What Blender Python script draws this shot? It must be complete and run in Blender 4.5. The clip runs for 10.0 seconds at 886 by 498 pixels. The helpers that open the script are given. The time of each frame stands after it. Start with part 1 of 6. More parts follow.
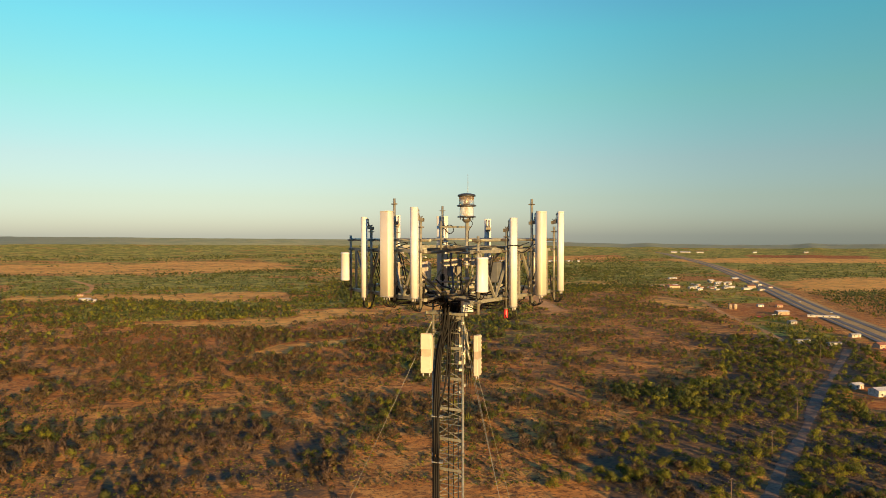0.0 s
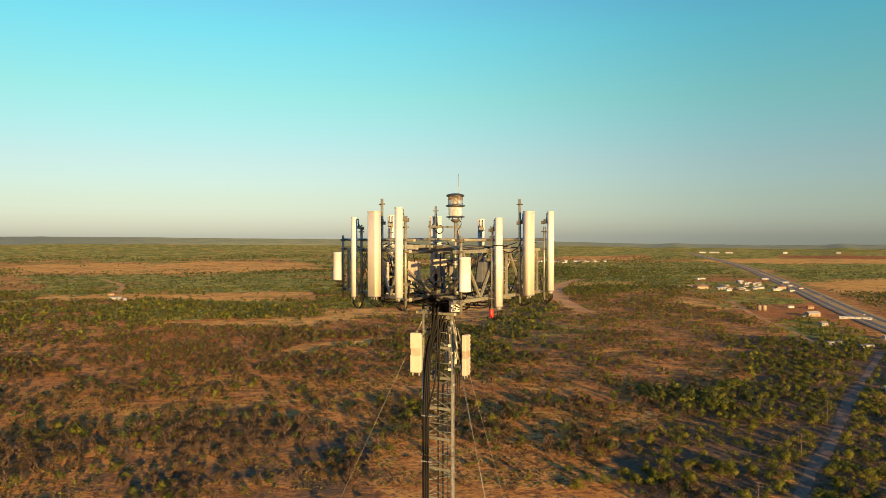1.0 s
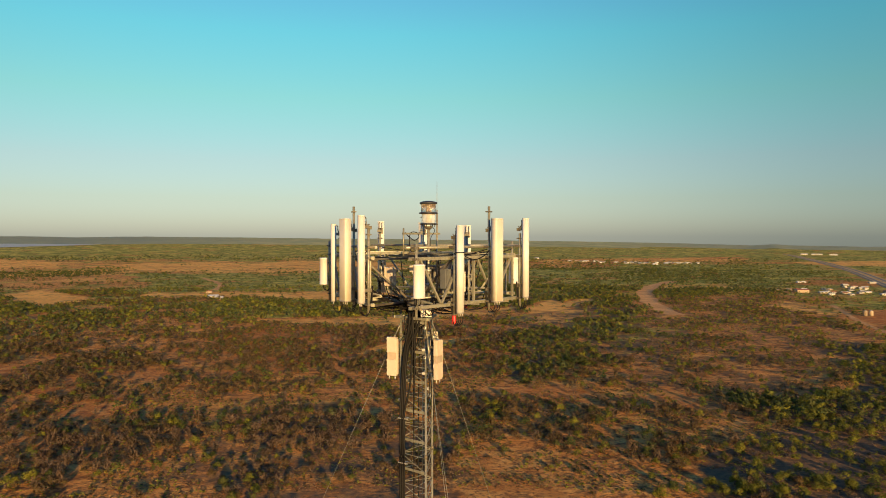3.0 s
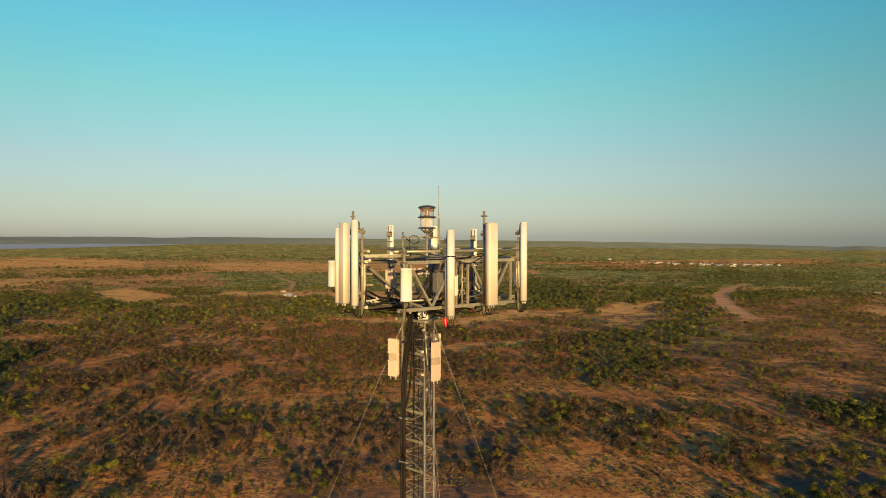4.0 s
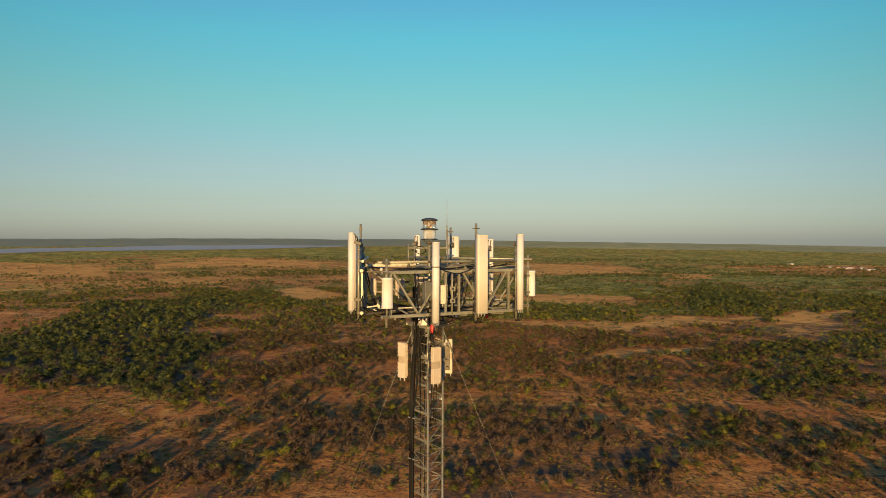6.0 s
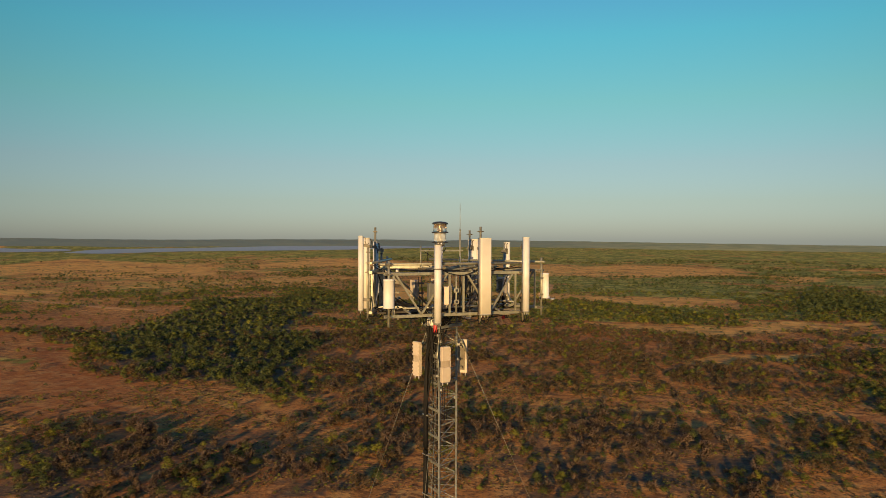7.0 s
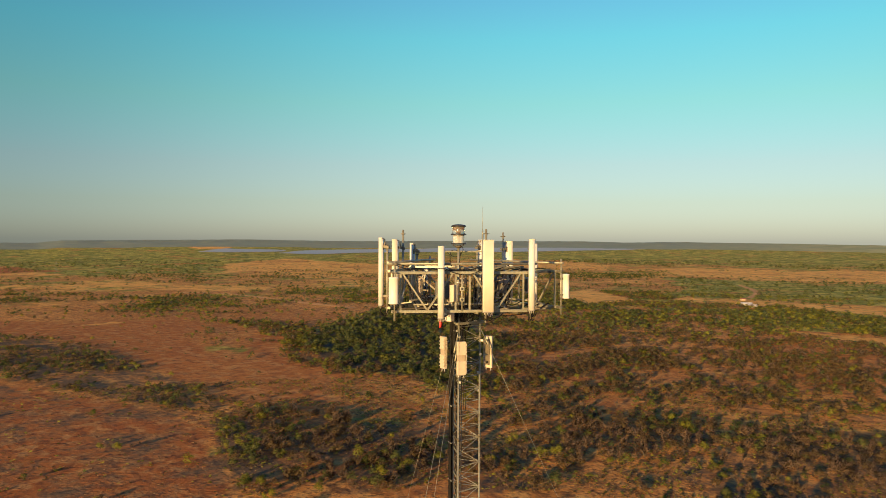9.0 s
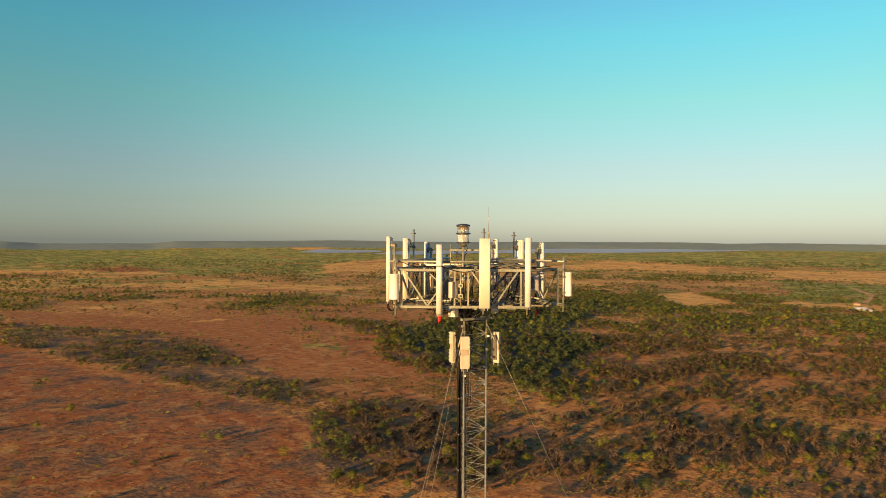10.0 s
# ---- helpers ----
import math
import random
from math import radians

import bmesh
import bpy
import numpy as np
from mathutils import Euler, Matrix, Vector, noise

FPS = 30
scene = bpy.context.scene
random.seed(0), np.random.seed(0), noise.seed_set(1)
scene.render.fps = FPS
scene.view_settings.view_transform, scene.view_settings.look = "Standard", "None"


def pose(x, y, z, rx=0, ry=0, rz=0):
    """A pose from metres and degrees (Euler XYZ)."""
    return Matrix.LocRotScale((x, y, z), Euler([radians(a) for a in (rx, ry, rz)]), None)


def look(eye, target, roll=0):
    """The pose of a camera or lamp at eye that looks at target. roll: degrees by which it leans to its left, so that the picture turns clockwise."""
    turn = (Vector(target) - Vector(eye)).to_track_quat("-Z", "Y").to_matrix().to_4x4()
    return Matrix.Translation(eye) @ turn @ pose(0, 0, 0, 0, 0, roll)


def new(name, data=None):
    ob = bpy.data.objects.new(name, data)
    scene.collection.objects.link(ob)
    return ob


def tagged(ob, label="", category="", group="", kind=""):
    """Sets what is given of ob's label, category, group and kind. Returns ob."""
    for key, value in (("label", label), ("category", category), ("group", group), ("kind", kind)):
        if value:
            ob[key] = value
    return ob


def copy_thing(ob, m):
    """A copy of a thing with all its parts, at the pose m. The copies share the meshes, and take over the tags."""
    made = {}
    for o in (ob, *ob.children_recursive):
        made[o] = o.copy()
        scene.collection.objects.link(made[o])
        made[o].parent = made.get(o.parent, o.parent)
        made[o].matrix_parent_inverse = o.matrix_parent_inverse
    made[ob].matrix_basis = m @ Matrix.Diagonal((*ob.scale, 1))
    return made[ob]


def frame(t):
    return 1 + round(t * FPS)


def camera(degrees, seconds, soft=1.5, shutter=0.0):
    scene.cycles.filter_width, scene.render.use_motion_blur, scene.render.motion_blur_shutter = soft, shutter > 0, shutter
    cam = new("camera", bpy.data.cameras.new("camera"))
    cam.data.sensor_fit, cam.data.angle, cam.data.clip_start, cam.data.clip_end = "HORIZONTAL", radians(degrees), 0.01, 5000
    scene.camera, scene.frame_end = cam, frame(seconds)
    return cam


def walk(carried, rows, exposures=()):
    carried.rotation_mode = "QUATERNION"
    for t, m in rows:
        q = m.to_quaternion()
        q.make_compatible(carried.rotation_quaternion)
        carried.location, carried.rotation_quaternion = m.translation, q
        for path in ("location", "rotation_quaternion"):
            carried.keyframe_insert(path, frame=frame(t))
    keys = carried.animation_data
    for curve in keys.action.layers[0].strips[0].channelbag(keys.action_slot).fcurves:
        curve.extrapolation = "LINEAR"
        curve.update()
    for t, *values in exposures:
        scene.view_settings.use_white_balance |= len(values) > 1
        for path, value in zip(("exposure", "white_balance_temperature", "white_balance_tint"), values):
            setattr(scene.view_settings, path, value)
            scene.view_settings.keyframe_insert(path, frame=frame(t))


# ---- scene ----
cam = camera(61.52, 10.0, 0.8, 0.5)
PATH = [
    (0.0, look((-1.185, -18.139, 98.884), (-0.534, 1.847, 98.533), -0.08)),
    (0.5, look((-0.778, -18.187, 98.881), (-0.454, 1.807, 98.527), -0.08)),
    (1.0, look((-0.273, -18.219, 98.880), (-0.315, 1.778, 98.532), -0.07)),
    (1.5, look((0.310, -18.259, 98.890), (-0.156, 1.732, 98.549), -0.04)),
    (2.0, look((0.986, -18.304, 98.930), (0.007, 1.670, 98.589), -0.01)),
    (3.5, look((3.486, -18.402, 99.077), (0.229, 1.328, 98.753), 0.03)),
    (4.0, look((4.446, -18.388, 99.116), (0.207, 1.155, 98.801), 0.07)),
    (4.5, look((5.472, -18.365, 99.181), (0.221, 0.931, 98.880), 0.11)),
    (5.0, look((6.546, -18.317, 99.255), (0.292, 0.678, 98.965), 0.14)),
    (5.5, look((7.667, -18.225, 99.311), (0.385, 0.400, 99.037), 0.17)),
    (7.0, look((11.201, -17.470, 99.417), (0.555, -0.541, 99.172), 0.21)),
    (7.5, look((12.365, -17.075, 99.432), (0.665, -0.856, 99.198), 0.24)),
    (8.0, look((13.553, -16.596, 99.442), (0.835, -1.162, 99.218), 0.27)),
    (8.5, look((14.744, -16.042, 99.442), (1.064, -1.454, 99.220), 0.29)),
    (9.0, look((15.951, -15.413, 99.435), (1.365, -1.731, 99.215), 0.31)),
    (9.5, look((17.173, -14.724, 99.405), (1.735, -2.011, 99.188), 0.33)),
    (10.0, look((18.436, -13.942, 99.388), (2.238, -2.213, 99.179), 0.33)),
]
walk(cam, PATH, [(0.0, 1.07, 6850, 10), (1.0, 1.09, 6850, 10), (2.0, 1.0, 6800, 10), (3.5, 0.78, 6620, 10), (5.5, 0.66, 6480, 10), (7.0, 0.43, 6320, 10), (7.5, 0.56, 6380, 10), (8.5, 0.83, 6650, 10), (10.0, 1.01, 6800, 10)])

# ---- light ----
SUN_AZ, SUN_EL = 20.5, 7.9          # the light travels to 20 degrees left of +y
away = Vector((-math.sin(radians(SUN_AZ)), math.cos(radians(SUN_AZ)), 0))
world = bpy.data.worlds.new("World")
scene.world = world
world.use_nodes = True
wn, wl = world.node_tree.nodes, world.node_tree.links
sky = wn.new("ShaderNodeTexSky")
sky.sky_type, sky.sun_disc = "NISHITA", False
sky.sun_elevation, sky.sun_rotation = radians(SUN_EL), radians(180 - SUN_AZ)
sky.altitude, sky.air_density, sky.dust_density, sky.ozone_density = 300, 1.0, 0.6, 2.0
grade = wn.new("ShaderNodeMix")
grade.data_type, grade.blend_type = "RGBA", "MULTIPLY"
grade.inputs["Factor"].default_value = 1.0
along = wn.new("ShaderNodeTexCoord")
split = wn.new("ShaderNodeSeparateXYZ")
tone = wn.new("ShaderNodeValToRGB")
wl.new(along.outputs["Generated"], split.inputs[0])
wl.new(split.outputs["Z"], tone.inputs[0])
for place, colour in ((0.0, (0.42, 0.55, 0.94)), (0.05, (0.475, 0.535, 0.67)), (0.1, (0.52, 0.58, 0.625)), (0.18, (0.455, 0.75, 0.635)), (0.26, (0.36, 0.88, 0.79)), (0.5, (0.42, 0.64, 1.12))):
    e = tone.color_ramp.elements[0] if place == 0 else tone.color_ramp.elements[-1] if place == 0.5 else tone.color_ramp.elements.new(place)
    e.position, e.color = place, (*colour, 1)
# the sky is brighter and paler opposite the low sun
facing = wn.new("ShaderNodeVectorMath")
facing.operation = "DOT_PRODUCT"
facing.inputs[1].default_value = (-math.sin(radians(28)), math.cos(radians(28)), 0)
wl.new(along.outputs["Generated"], facing.inputs[0])
glow = wn.new("ShaderNodeMapRange")
glow.interpolation_type = "SMOOTHSTEP"
glow.inputs["From Min"].default_value, glow.inputs["From Max"].default_value = 0.6, 1.0
wl.new(facing.outputs["Value"], glow.inputs["Value"])
paler = wn.new("ShaderNodeMix")
paler.data_type, paler.blend_type = "RGBA", "MULTIPLY"
paler.inputs["B"].default_value = (1.46, 1.34, 1.27, 1)
wl.new(glow.outputs["Result"], paler.inputs["Factor"])
wl.new(tone.outputs[0], paler.inputs["A"])
wl.new(paler.outputs["Result"], grade.inputs["B"])
wl.new(sky.outputs[0], grade.inputs["A"])
wl.new(grade.outputs["Result"], wn["Background"].inputs[0])
wn["Background"].inputs[1].default_value = 0.1
sun = new("sun", bpy.data.lights.new("sun", "SUN"))
sun.data.energy, sun.data.angle, sun.data.color = 5.0, radians(0.6), (1.0, 0.61, 0.23)
sun.matrix_world = look(-away * 10 + Vector((0, 0, 10 * math.tan(radians(SUN_EL)))), (0, 0, 0))


# ---- materials ----
def material(name, colour, rough=0.6, metal=0.0, vary=0.15, grain=6.0, bump=0.0, second=None, big=0.8, island=0.0, random_tint=0.0, relief=0.02):
    """A surface with variation at two scales, in metres of the world."""
    m = bpy.data.materials.new(name)
    m.use_nodes = True
    n, l = m.node_tree.nodes, m.node_tree.links
    b = n["Principled BSDF"]
    b.inputs["Roughness"].default_value, b.inputs["Metallic"].default_value = rough, metal
    geo = n.new("ShaderNodeNewGeometry")
    fine, broad = n.new("ShaderNodeTexNoise"), n.new("ShaderNodeTexNoise")
    for tex, scale in ((fine, grain), (broad, big)):
        l.new(geo.outputs["Position"], tex.inputs["Vector"])
        tex.inputs["Scale"].default_value, tex.inputs["Detail"].default_value = scale, 4
    two = second or tuple(c * (1 - 2.2 * vary) for c in colour)
    mix = n.new("ShaderNodeMix")
    mix.data_type = "RGBA"
    mix.inputs["A"].default_value, mix.inputs["B"].default_value = (*colour, 1), (*two, 1)
    add = n.new("ShaderNodeMath")
    add.operation = "ADD"
    l.new(fine.outputs["Fac"], add.inputs[0])
    l.new(broad.outputs["Fac"], add.inputs[1])
    ramp = n.new("ShaderNodeMapRange")
    ramp.inputs["From Min"].default_value, ramp.inputs["From Max"].default_value = 0.75, 1.25
    l.new(add.outputs[0], ramp.inputs["Value"])
    l.new(ramp.outputs["Result"], mix.inputs["Factor"])
    out = mix.outputs["Result"]
    if island or random_tint:
        hsv = n.new("ShaderNodeHueSaturation")
        src = geo.outputs["Random Per Island"] if island else n.new("ShaderNodeObjectInfo").outputs["Random"]
        span = n.new("ShaderNodeMapRange")
        k = island or random_tint
        span.inputs["To Min"].default_value, span.inputs["To Max"].default_value = 1 - k, 1 + k
        l.new(src, span.inputs["Value"])
        l.new(span.outputs["Result"], hsv.inputs["Value"])
        l.new(out, hsv.inputs["Color"])
        out = hsv.outputs["Color"]
    l.new(out, b.inputs["Base Color"])
    if bump:
        bp = n.new("ShaderNodeBump")
        bp.inputs["Strength"].default_value, bp.inputs["Distance"].default_value = bump, relief
        l.new(fine.outputs["Fac"], bp.inputs["Height"])
        l.new(bp.outputs["Normal"], b.inputs["Normal"])
    return m


STEEL = material("galvanised_steel", (0.35, 0.35, 0.285), 0.45, 0.4, 0.2, 14, 0.15)
STEEL_OLD = material("weathered_steel", (0.17, 0.165, 0.14), 0.6, 0.4, 0.25, 9, 0.2, second=(0.1, 0.085, 0.065))
WHITE = material("white_radome", (0.6, 0.62, 0.64), 0.45, 0, 0.05, 5, 0.03, second=(0.54, 0.54, 0.53))
CREAM = material("cream_radome", (0.66, 0.635, 0.56), 0.5, 0, 0.05, 5, 0.03, second=(0.61, 0.58, 0.5))
GREYCAP = material("grey_plastic", (0.3, 0.3, 0.29), 0.5, 0, 0.1, 20)
RADIO = material("radio_paint", (0.52, 0.46, 0.4), 0.5, 0, 0.08, 8, 0.05, second=(0.47, 0.41, 0.34))
BAND = material("tan_paint", (0.4, 0.34, 0.27), 0.55, 0, 0.1, 8)
GREYBOX = material("grey_paint", (0.13, 0.14, 0.145), 0.55, 0.1, 0.12, 8)
BLACK = material("black_rubber", (0.012, 0.012, 0.013), 0.6, 0, 0.2, 20)
BLACK.node_tree.nodes["Principled BSDF"].inputs["Specular IOR Level"].default_value = 0.2
STRAP = material("cable_strap", (0.5, 0.5, 0.48), 0.4, 0.6, 0.1, 20)
RED = material("red_plastic", (0.62, 0.03, 0.03), 0.4, 0, 0.1, 12)
YELLOW = material("yellow_plastic", (0.65, 0.45, 0.04), 0.4, 0, 0.1, 12)
DARKCAP = material("dark_cast_metal", (0.055, 0.06, 0.07), 0.45, 0.4, 0.15, 16)
GROUT = material("concrete", (0.42, 0.4, 0.36), 0.9, 0, 0.15, 4, 0.3)
TIN = material("white_metal_roof", (0.55, 0.56, 0.55), 0.4, 0.1, 0.1, 0.6)
WALLW = material("pale_wall", (0.5, 0.5, 0.47), 0.8, 0, 0.2, 0.8, random_tint=0.35)
WALLT = material("tan_wall", (0.36, 0.29, 0.21), 0.85, 0, 0.15, 0.8, random_tint=0.25)
ROOFG = material("grey_sheet_roof", (0.27, 0.28, 0.28), 0.6, 0.1, 0.25, 0.6, random_tint=0.3)
ROOFR = material("rust_roof", (0.3, 0.13, 0.08), 0.7, 0, 0.2, 0.7)
GLASS_DARK = material("window_glass", (0.03, 0.035, 0.04), 0.12, 0, 0.1, 1)
PAINTRED = material("red_car_paint", (0.42, 0.03, 0.03), 0.3, 0, 0.05, 3)
PAINTWHITE = material("white_car_paint", (0.7, 0.7, 0.7), 0.3, 0, 0.05, 3)
TYRE = material("tyre_rubber", (0.03, 0.03, 0.03), 0.8, 0, 0.1, 10)
TIMBER = material("pole_timber", (0.16, 0.11, 0.075), 0.85, 0, 0.2, 3, 0.3)
ASPHALT = material("asphalt", (0.2, 0.185, 0.165), 0.9, 0, 0.2, 1.5, 0.1, big=0.02)
GRAVEL = material("pale_gravel", (0.76, 0.38, 0.11), 0.95, 0, 0.2, 0.4, 1.0, big=0.03, relief=0.7)
DUST = material("dirt_track", (0.3, 0.19, 0.105), 0.95, 0, 0.25, 0.6, 0.8, second=(0.15, 0.095, 0.055), big=0.07, relief=0.3)
VERGE = material("dry_verge", (0.6, 0.39, 0.13), 0.95, 0, 0.2, 0.3, 1.0, big=0.02, relief=0.7)
BARK = material("mesquite_bark", (0.13, 0.094, 0.065), 0.9, 0, 0.2, 3, 0.0)
TWIG = material("dry_twigs", (0.2, 0.137, 0.1), 0.9, 0, 0.2, 1.5, 0.0, island=0.25)


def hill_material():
    """Far ridges: dark woods, or the pale scrub of the plain where the sheet's attribute says so. Distance haze is
    mixed into both colours.
    """
    m = material("far_hill_hazed_scrub", (0.16, 0.215, 0.16), 0.95, 0, 0.2, 0.02, 0.0, second=(0.21, 0.25, 0.17), big=0.006)
    n, l = m.node_tree.nodes, m.node_tree.links
    b = n["Principled BSDF"]
    woods = b.inputs["Base Color"].links[0].from_socket
    geo, tex, plain = n.new("ShaderNodeNewGeometry"), n.new("ShaderNodeTexNoise"), n.new("ShaderNodeAttribute")
    plain.attribute_name = "plain"
    tex.inputs["Scale"].default_value, tex.inputs["Detail"].default_value, tex.inputs["Roughness"].default_value = 0.008, 6, 0.7
    l.new(geo.outputs["Position"], tex.inputs["Vector"])
    span = n.new("ShaderNodeMapRange")
    span.inputs["From Min"].default_value, span.inputs["From Max"].default_value = 0.42, 0.6
    l.new(tex.outputs["Fac"], span.inputs["Value"])
    scrub, both = n.new("ShaderNodeMix"), n.new("ShaderNodeMix")
    scrub.data_type = both.data_type = "RGBA"
    # scrub colours paled to stand in for distance haze
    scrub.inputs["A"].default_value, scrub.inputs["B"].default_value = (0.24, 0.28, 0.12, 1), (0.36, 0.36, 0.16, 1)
    l.new(span.outputs["Result"], scrub.inputs["Factor"])
    l.new(plain.outputs["Fac"], both.inputs["Factor"])
    l.new(woods, both.inputs["A"])
    l.new(scrub.outputs["Result"], both.inputs["B"])
    l.new(both.outputs["Result"], b.inputs["Base Color"])
    return m


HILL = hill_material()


def leaf_material(name, a, b, glow=0.55):
    """Leaves: a hue for each tree, a shade for each leaf, some light through them."""
    m = bpy.data.materials.new(name)
    m.use_nodes = True
    n, l = m.node_tree.nodes, m.node_tree.links
    p = n["Principled BSDF"]
    p.inputs["Roughness"].default_value = 0.7
    geo, info = n.new("ShaderNodeNewGeometry"), n.new("ShaderNodeAttribute")
    info.attribute_name = "tint"
    each = n.new("ShaderNodeObjectInfo")
    add = n.new("ShaderNodeMath")
    add.operation = "ADD"
    l.new(info.outputs["Fac"], add.inputs[0])
    spread = n.new("ShaderNodeMath")
    spread.operation = "MULTIPLY"
    spread.inputs[1].default_value = 0.6
    l.new(each.outputs["Random"], spread.inputs[0])
    l.new(spread.outputs[0], add.inputs[1])
    mix = n.new("ShaderNodeMix")
    mix.data_type = "RGBA"
    mix.inputs["A"].default_value, mix.inputs["B"].default_value = (*a, 1), (*b, 1)
    l.new(add.outputs[0], mix.inputs["Factor"])
    hsv = n.new("ShaderNodeHueSaturation")
    span = n.new("ShaderNodeMapRange")
    span.inputs["To Min"].default_value, span.inputs["To Max"].default_value = 0.86, 1.14
    l.new(geo.outputs["Random Per Island"], span.inputs["Value"])
    l.new(span.outputs["Result"], hsv.inputs["Value"])
    l.new(mix.outputs["Result"], hsv.inputs["Color"])
    l.new(hsv.outputs["Color"], p.inputs["Base Color"])
    thin = n.new("ShaderNodeBsdfTranslucent")
    l.new(hsv.outputs["Color"], thin.inputs["Color"])
    both = n.new("ShaderNodeMixShader")
    both.inputs[0].default_value = glow
    l.new(p.outputs[0], both.inputs[1])
    l.new(thin.outputs[0], both.inputs[2])
    l.new(both.outputs[0], n["Material Output"].inputs["Surface"])
    return m


LEAF = leaf_material("mesquite_leaves", (0.09, 0.11, 0.018), (0.3, 0.285, 0.03))
LEAF_DARK = leaf_material("evergreen_leaves", (0.066, 0.088, 0.022), (0.12, 0.128, 0.03), 0.45)
GRASS = leaf_material("dry_grass_blades", (0.36, 0.23, 0.08), (0.55, 0.38, 0.14), 0.4)
LEAF_DRY = leaf_material("dry_leaves", (0.108, 0.077, 0.029), (0.176, 0.117, 0.046))


def lens_material(name, colour, clear):
    m = bpy.data.materials.new(name)
    m.use_nodes = True
    b = m.node_tree.nodes["Principled BSDF"]
    b.inputs["Base Color"].default_value = (*colour, 1)
    b.inputs["Roughness"].default_value, b.inputs["Transmission Weight"].default_value, b.inputs["IOR"].default_value = 0.18, clear, 1.2
    return m


LENS_AMBER = lens_material("amber_lens", (0.72, 0.61, 0.54), 0.85)
LENS_CLEAR = lens_material("clear_lens", (0.9, 0.9, 0.88), 0.7)


def water_material():
    m = material("lake_water", (0.42, 0.43, 0.4), 0.5, 0, 0.1, 0.05)
    m.node_tree.nodes["Principled BSDF"].inputs["Specular IOR Level"].default_value = 0.25
    return m


WATER = water_material()


def ground_material():
    """Dry soil and grass; the cover of each stretch comes from the sheet's own attributes."""
    m = bpy.data.materials.new("dry_ranch_ground")
    m.use_nodes = True
    n, l = m.node_tree.nodes, m.node_tree.links
    b = n["Principled BSDF"]
    b.inputs["Roughness"].default_value = 0.95
    b.inputs["Specular IOR Level"].default_value = 0.1
    geo = n.new("ShaderNodeNewGeometry")

    def noise_at(scale, detail=5, rough=0.6):
        tex = n.new("ShaderNodeTexNoise")
        tex.inputs["Scale"].default_value, tex.inputs["Detail"].default_value, tex.inputs["Roughness"].default_value = scale, detail, rough
        l.new(geo.outputs["Position"], tex.inputs["Vector"])
        return tex.outputs["Fac"]

    def ramp(value, lo, hi):
        r = n.new("ShaderNodeMapRange")
        r.inputs["From Min"].default_value, r.inputs["From Max"].default_value = lo, hi
        l.new(value, r.inputs["Value"])
        return r.outputs["Result"]

    def blend(factor, a, bb):
        x = n.new("ShaderNodeMix")
        x.data_type = "RGBA"
        l.new(factor, x.inputs["Factor"])
        for key, c in (("A", a), ("B", bb)):
            if isinstance(c, tuple):
                x.inputs[key].default_value = (*c, 1)
            else:
                l.new(c, x.inputs[key])
        return x.outputs["Result"]

    def attribute(name):
        a = n.new("ShaderNodeAttribute")
        a.attribute_name = name
        return a.outputs["Fac"]

    # bare earth, straw and low dead growth in patches of some metres, then of a hand's width
    soil = blend(ramp(noise_at(0.02, 4), 0.4, 0.6), (0.56, 0.236, 0.056), (0.75, 0.333, 0.08))
    soil = blend(ramp(noise_at(0.07, 5, 0.62), 0.48, 0.6), soil, (0.76, 0.395, 0.105))
    soil = blend(ramp(noise_at(0.13, 6, 0.68), 0.5, 0.6), soil, (0.22, 0.1, 0.036))
    soil = blend(ramp(noise_at(0.5, 6, 0.7), 0.52, 0.62), soil, (0.15, 0.078, 0.034))
    red = blend(ramp(noise_at(0.03, 4), 0.4, 0.6), (0.4, 0.128, 0.034), (0.5, 0.18, 0.046))
    red = blend(ramp(noise_at(0.08, 5, 0.62), 0.49, 0.6), red, (0.52, 0.25, 0.08))
    red = blend(ramp(noise_at(0.15, 6, 0.7), 0.5, 0.6), red, (0.22, 0.08, 0.032))
    tan = blend(ramp(noise_at(0.02), 0.4, 0.6), (0.74, 0.37, 0.085), (0.9, 0.49, 0.12))
    green = blend(ramp(noise_at(0.02, 7, 0.7), 0.45, 0.57), (0.23, 0.25, 0.045), (0.54, 0.45, 0.09))
    green = blend(ramp(noise_at(0.05, 7, 0.72), 0.5, 0.58), green, (0.14, 0.145, 0.03))
    out = blend(attribute("red"), soil, red)
    tan = blend(ramp(noise_at(0.05, 7, 0.7), 0.52, 0.62), tan, (0.34, 0.24, 0.07))

    def patchy(name, scale, sharp):
        """The share of a cover, broken up into patches."""
        a = n.new("ShaderNodeMath")
        a.operation = "MULTIPLY_ADD"
        l.new(noise_at(scale, 9, 0.78), a.inputs[0])
        a.inputs[1].default_value = 7.0
        a.inputs[2].default_value = -4.1
        add = n.new("ShaderNodeMath")
        l.new(a.outputs[0], add.inputs[0])
        twice = n.new("ShaderNodeMath")
        twice.operation = "MULTIPLY"
        twice.inputs[1].default_value = 2.0
        l.new(attribute(name), twice.inputs[0])
        l.new(twice.outputs[0], add.inputs[1])
        return ramp(add.outputs[0], 0.5 - sharp, 0.5 + sharp)

    out = blend(patchy("tan", 0.006, 0.4), out, tan)
    out = blend(patchy("green", 0.007, 0.3), out, green)
    # dark brown shade tone, painted over the soil in patches
    painted_shade = blend(ramp(noise_at(0.3, 6, 0.7), 0.45, 0.6), (0.19, 0.12, 0.062), (0.1, 0.075, 0.046))
    out = blend(patchy("painted_shade", 0.03, 0.5), out, painted_shade)
    l.new(out, b.inputs["Base Color"])
    bp = n.new("ShaderNodeBump")
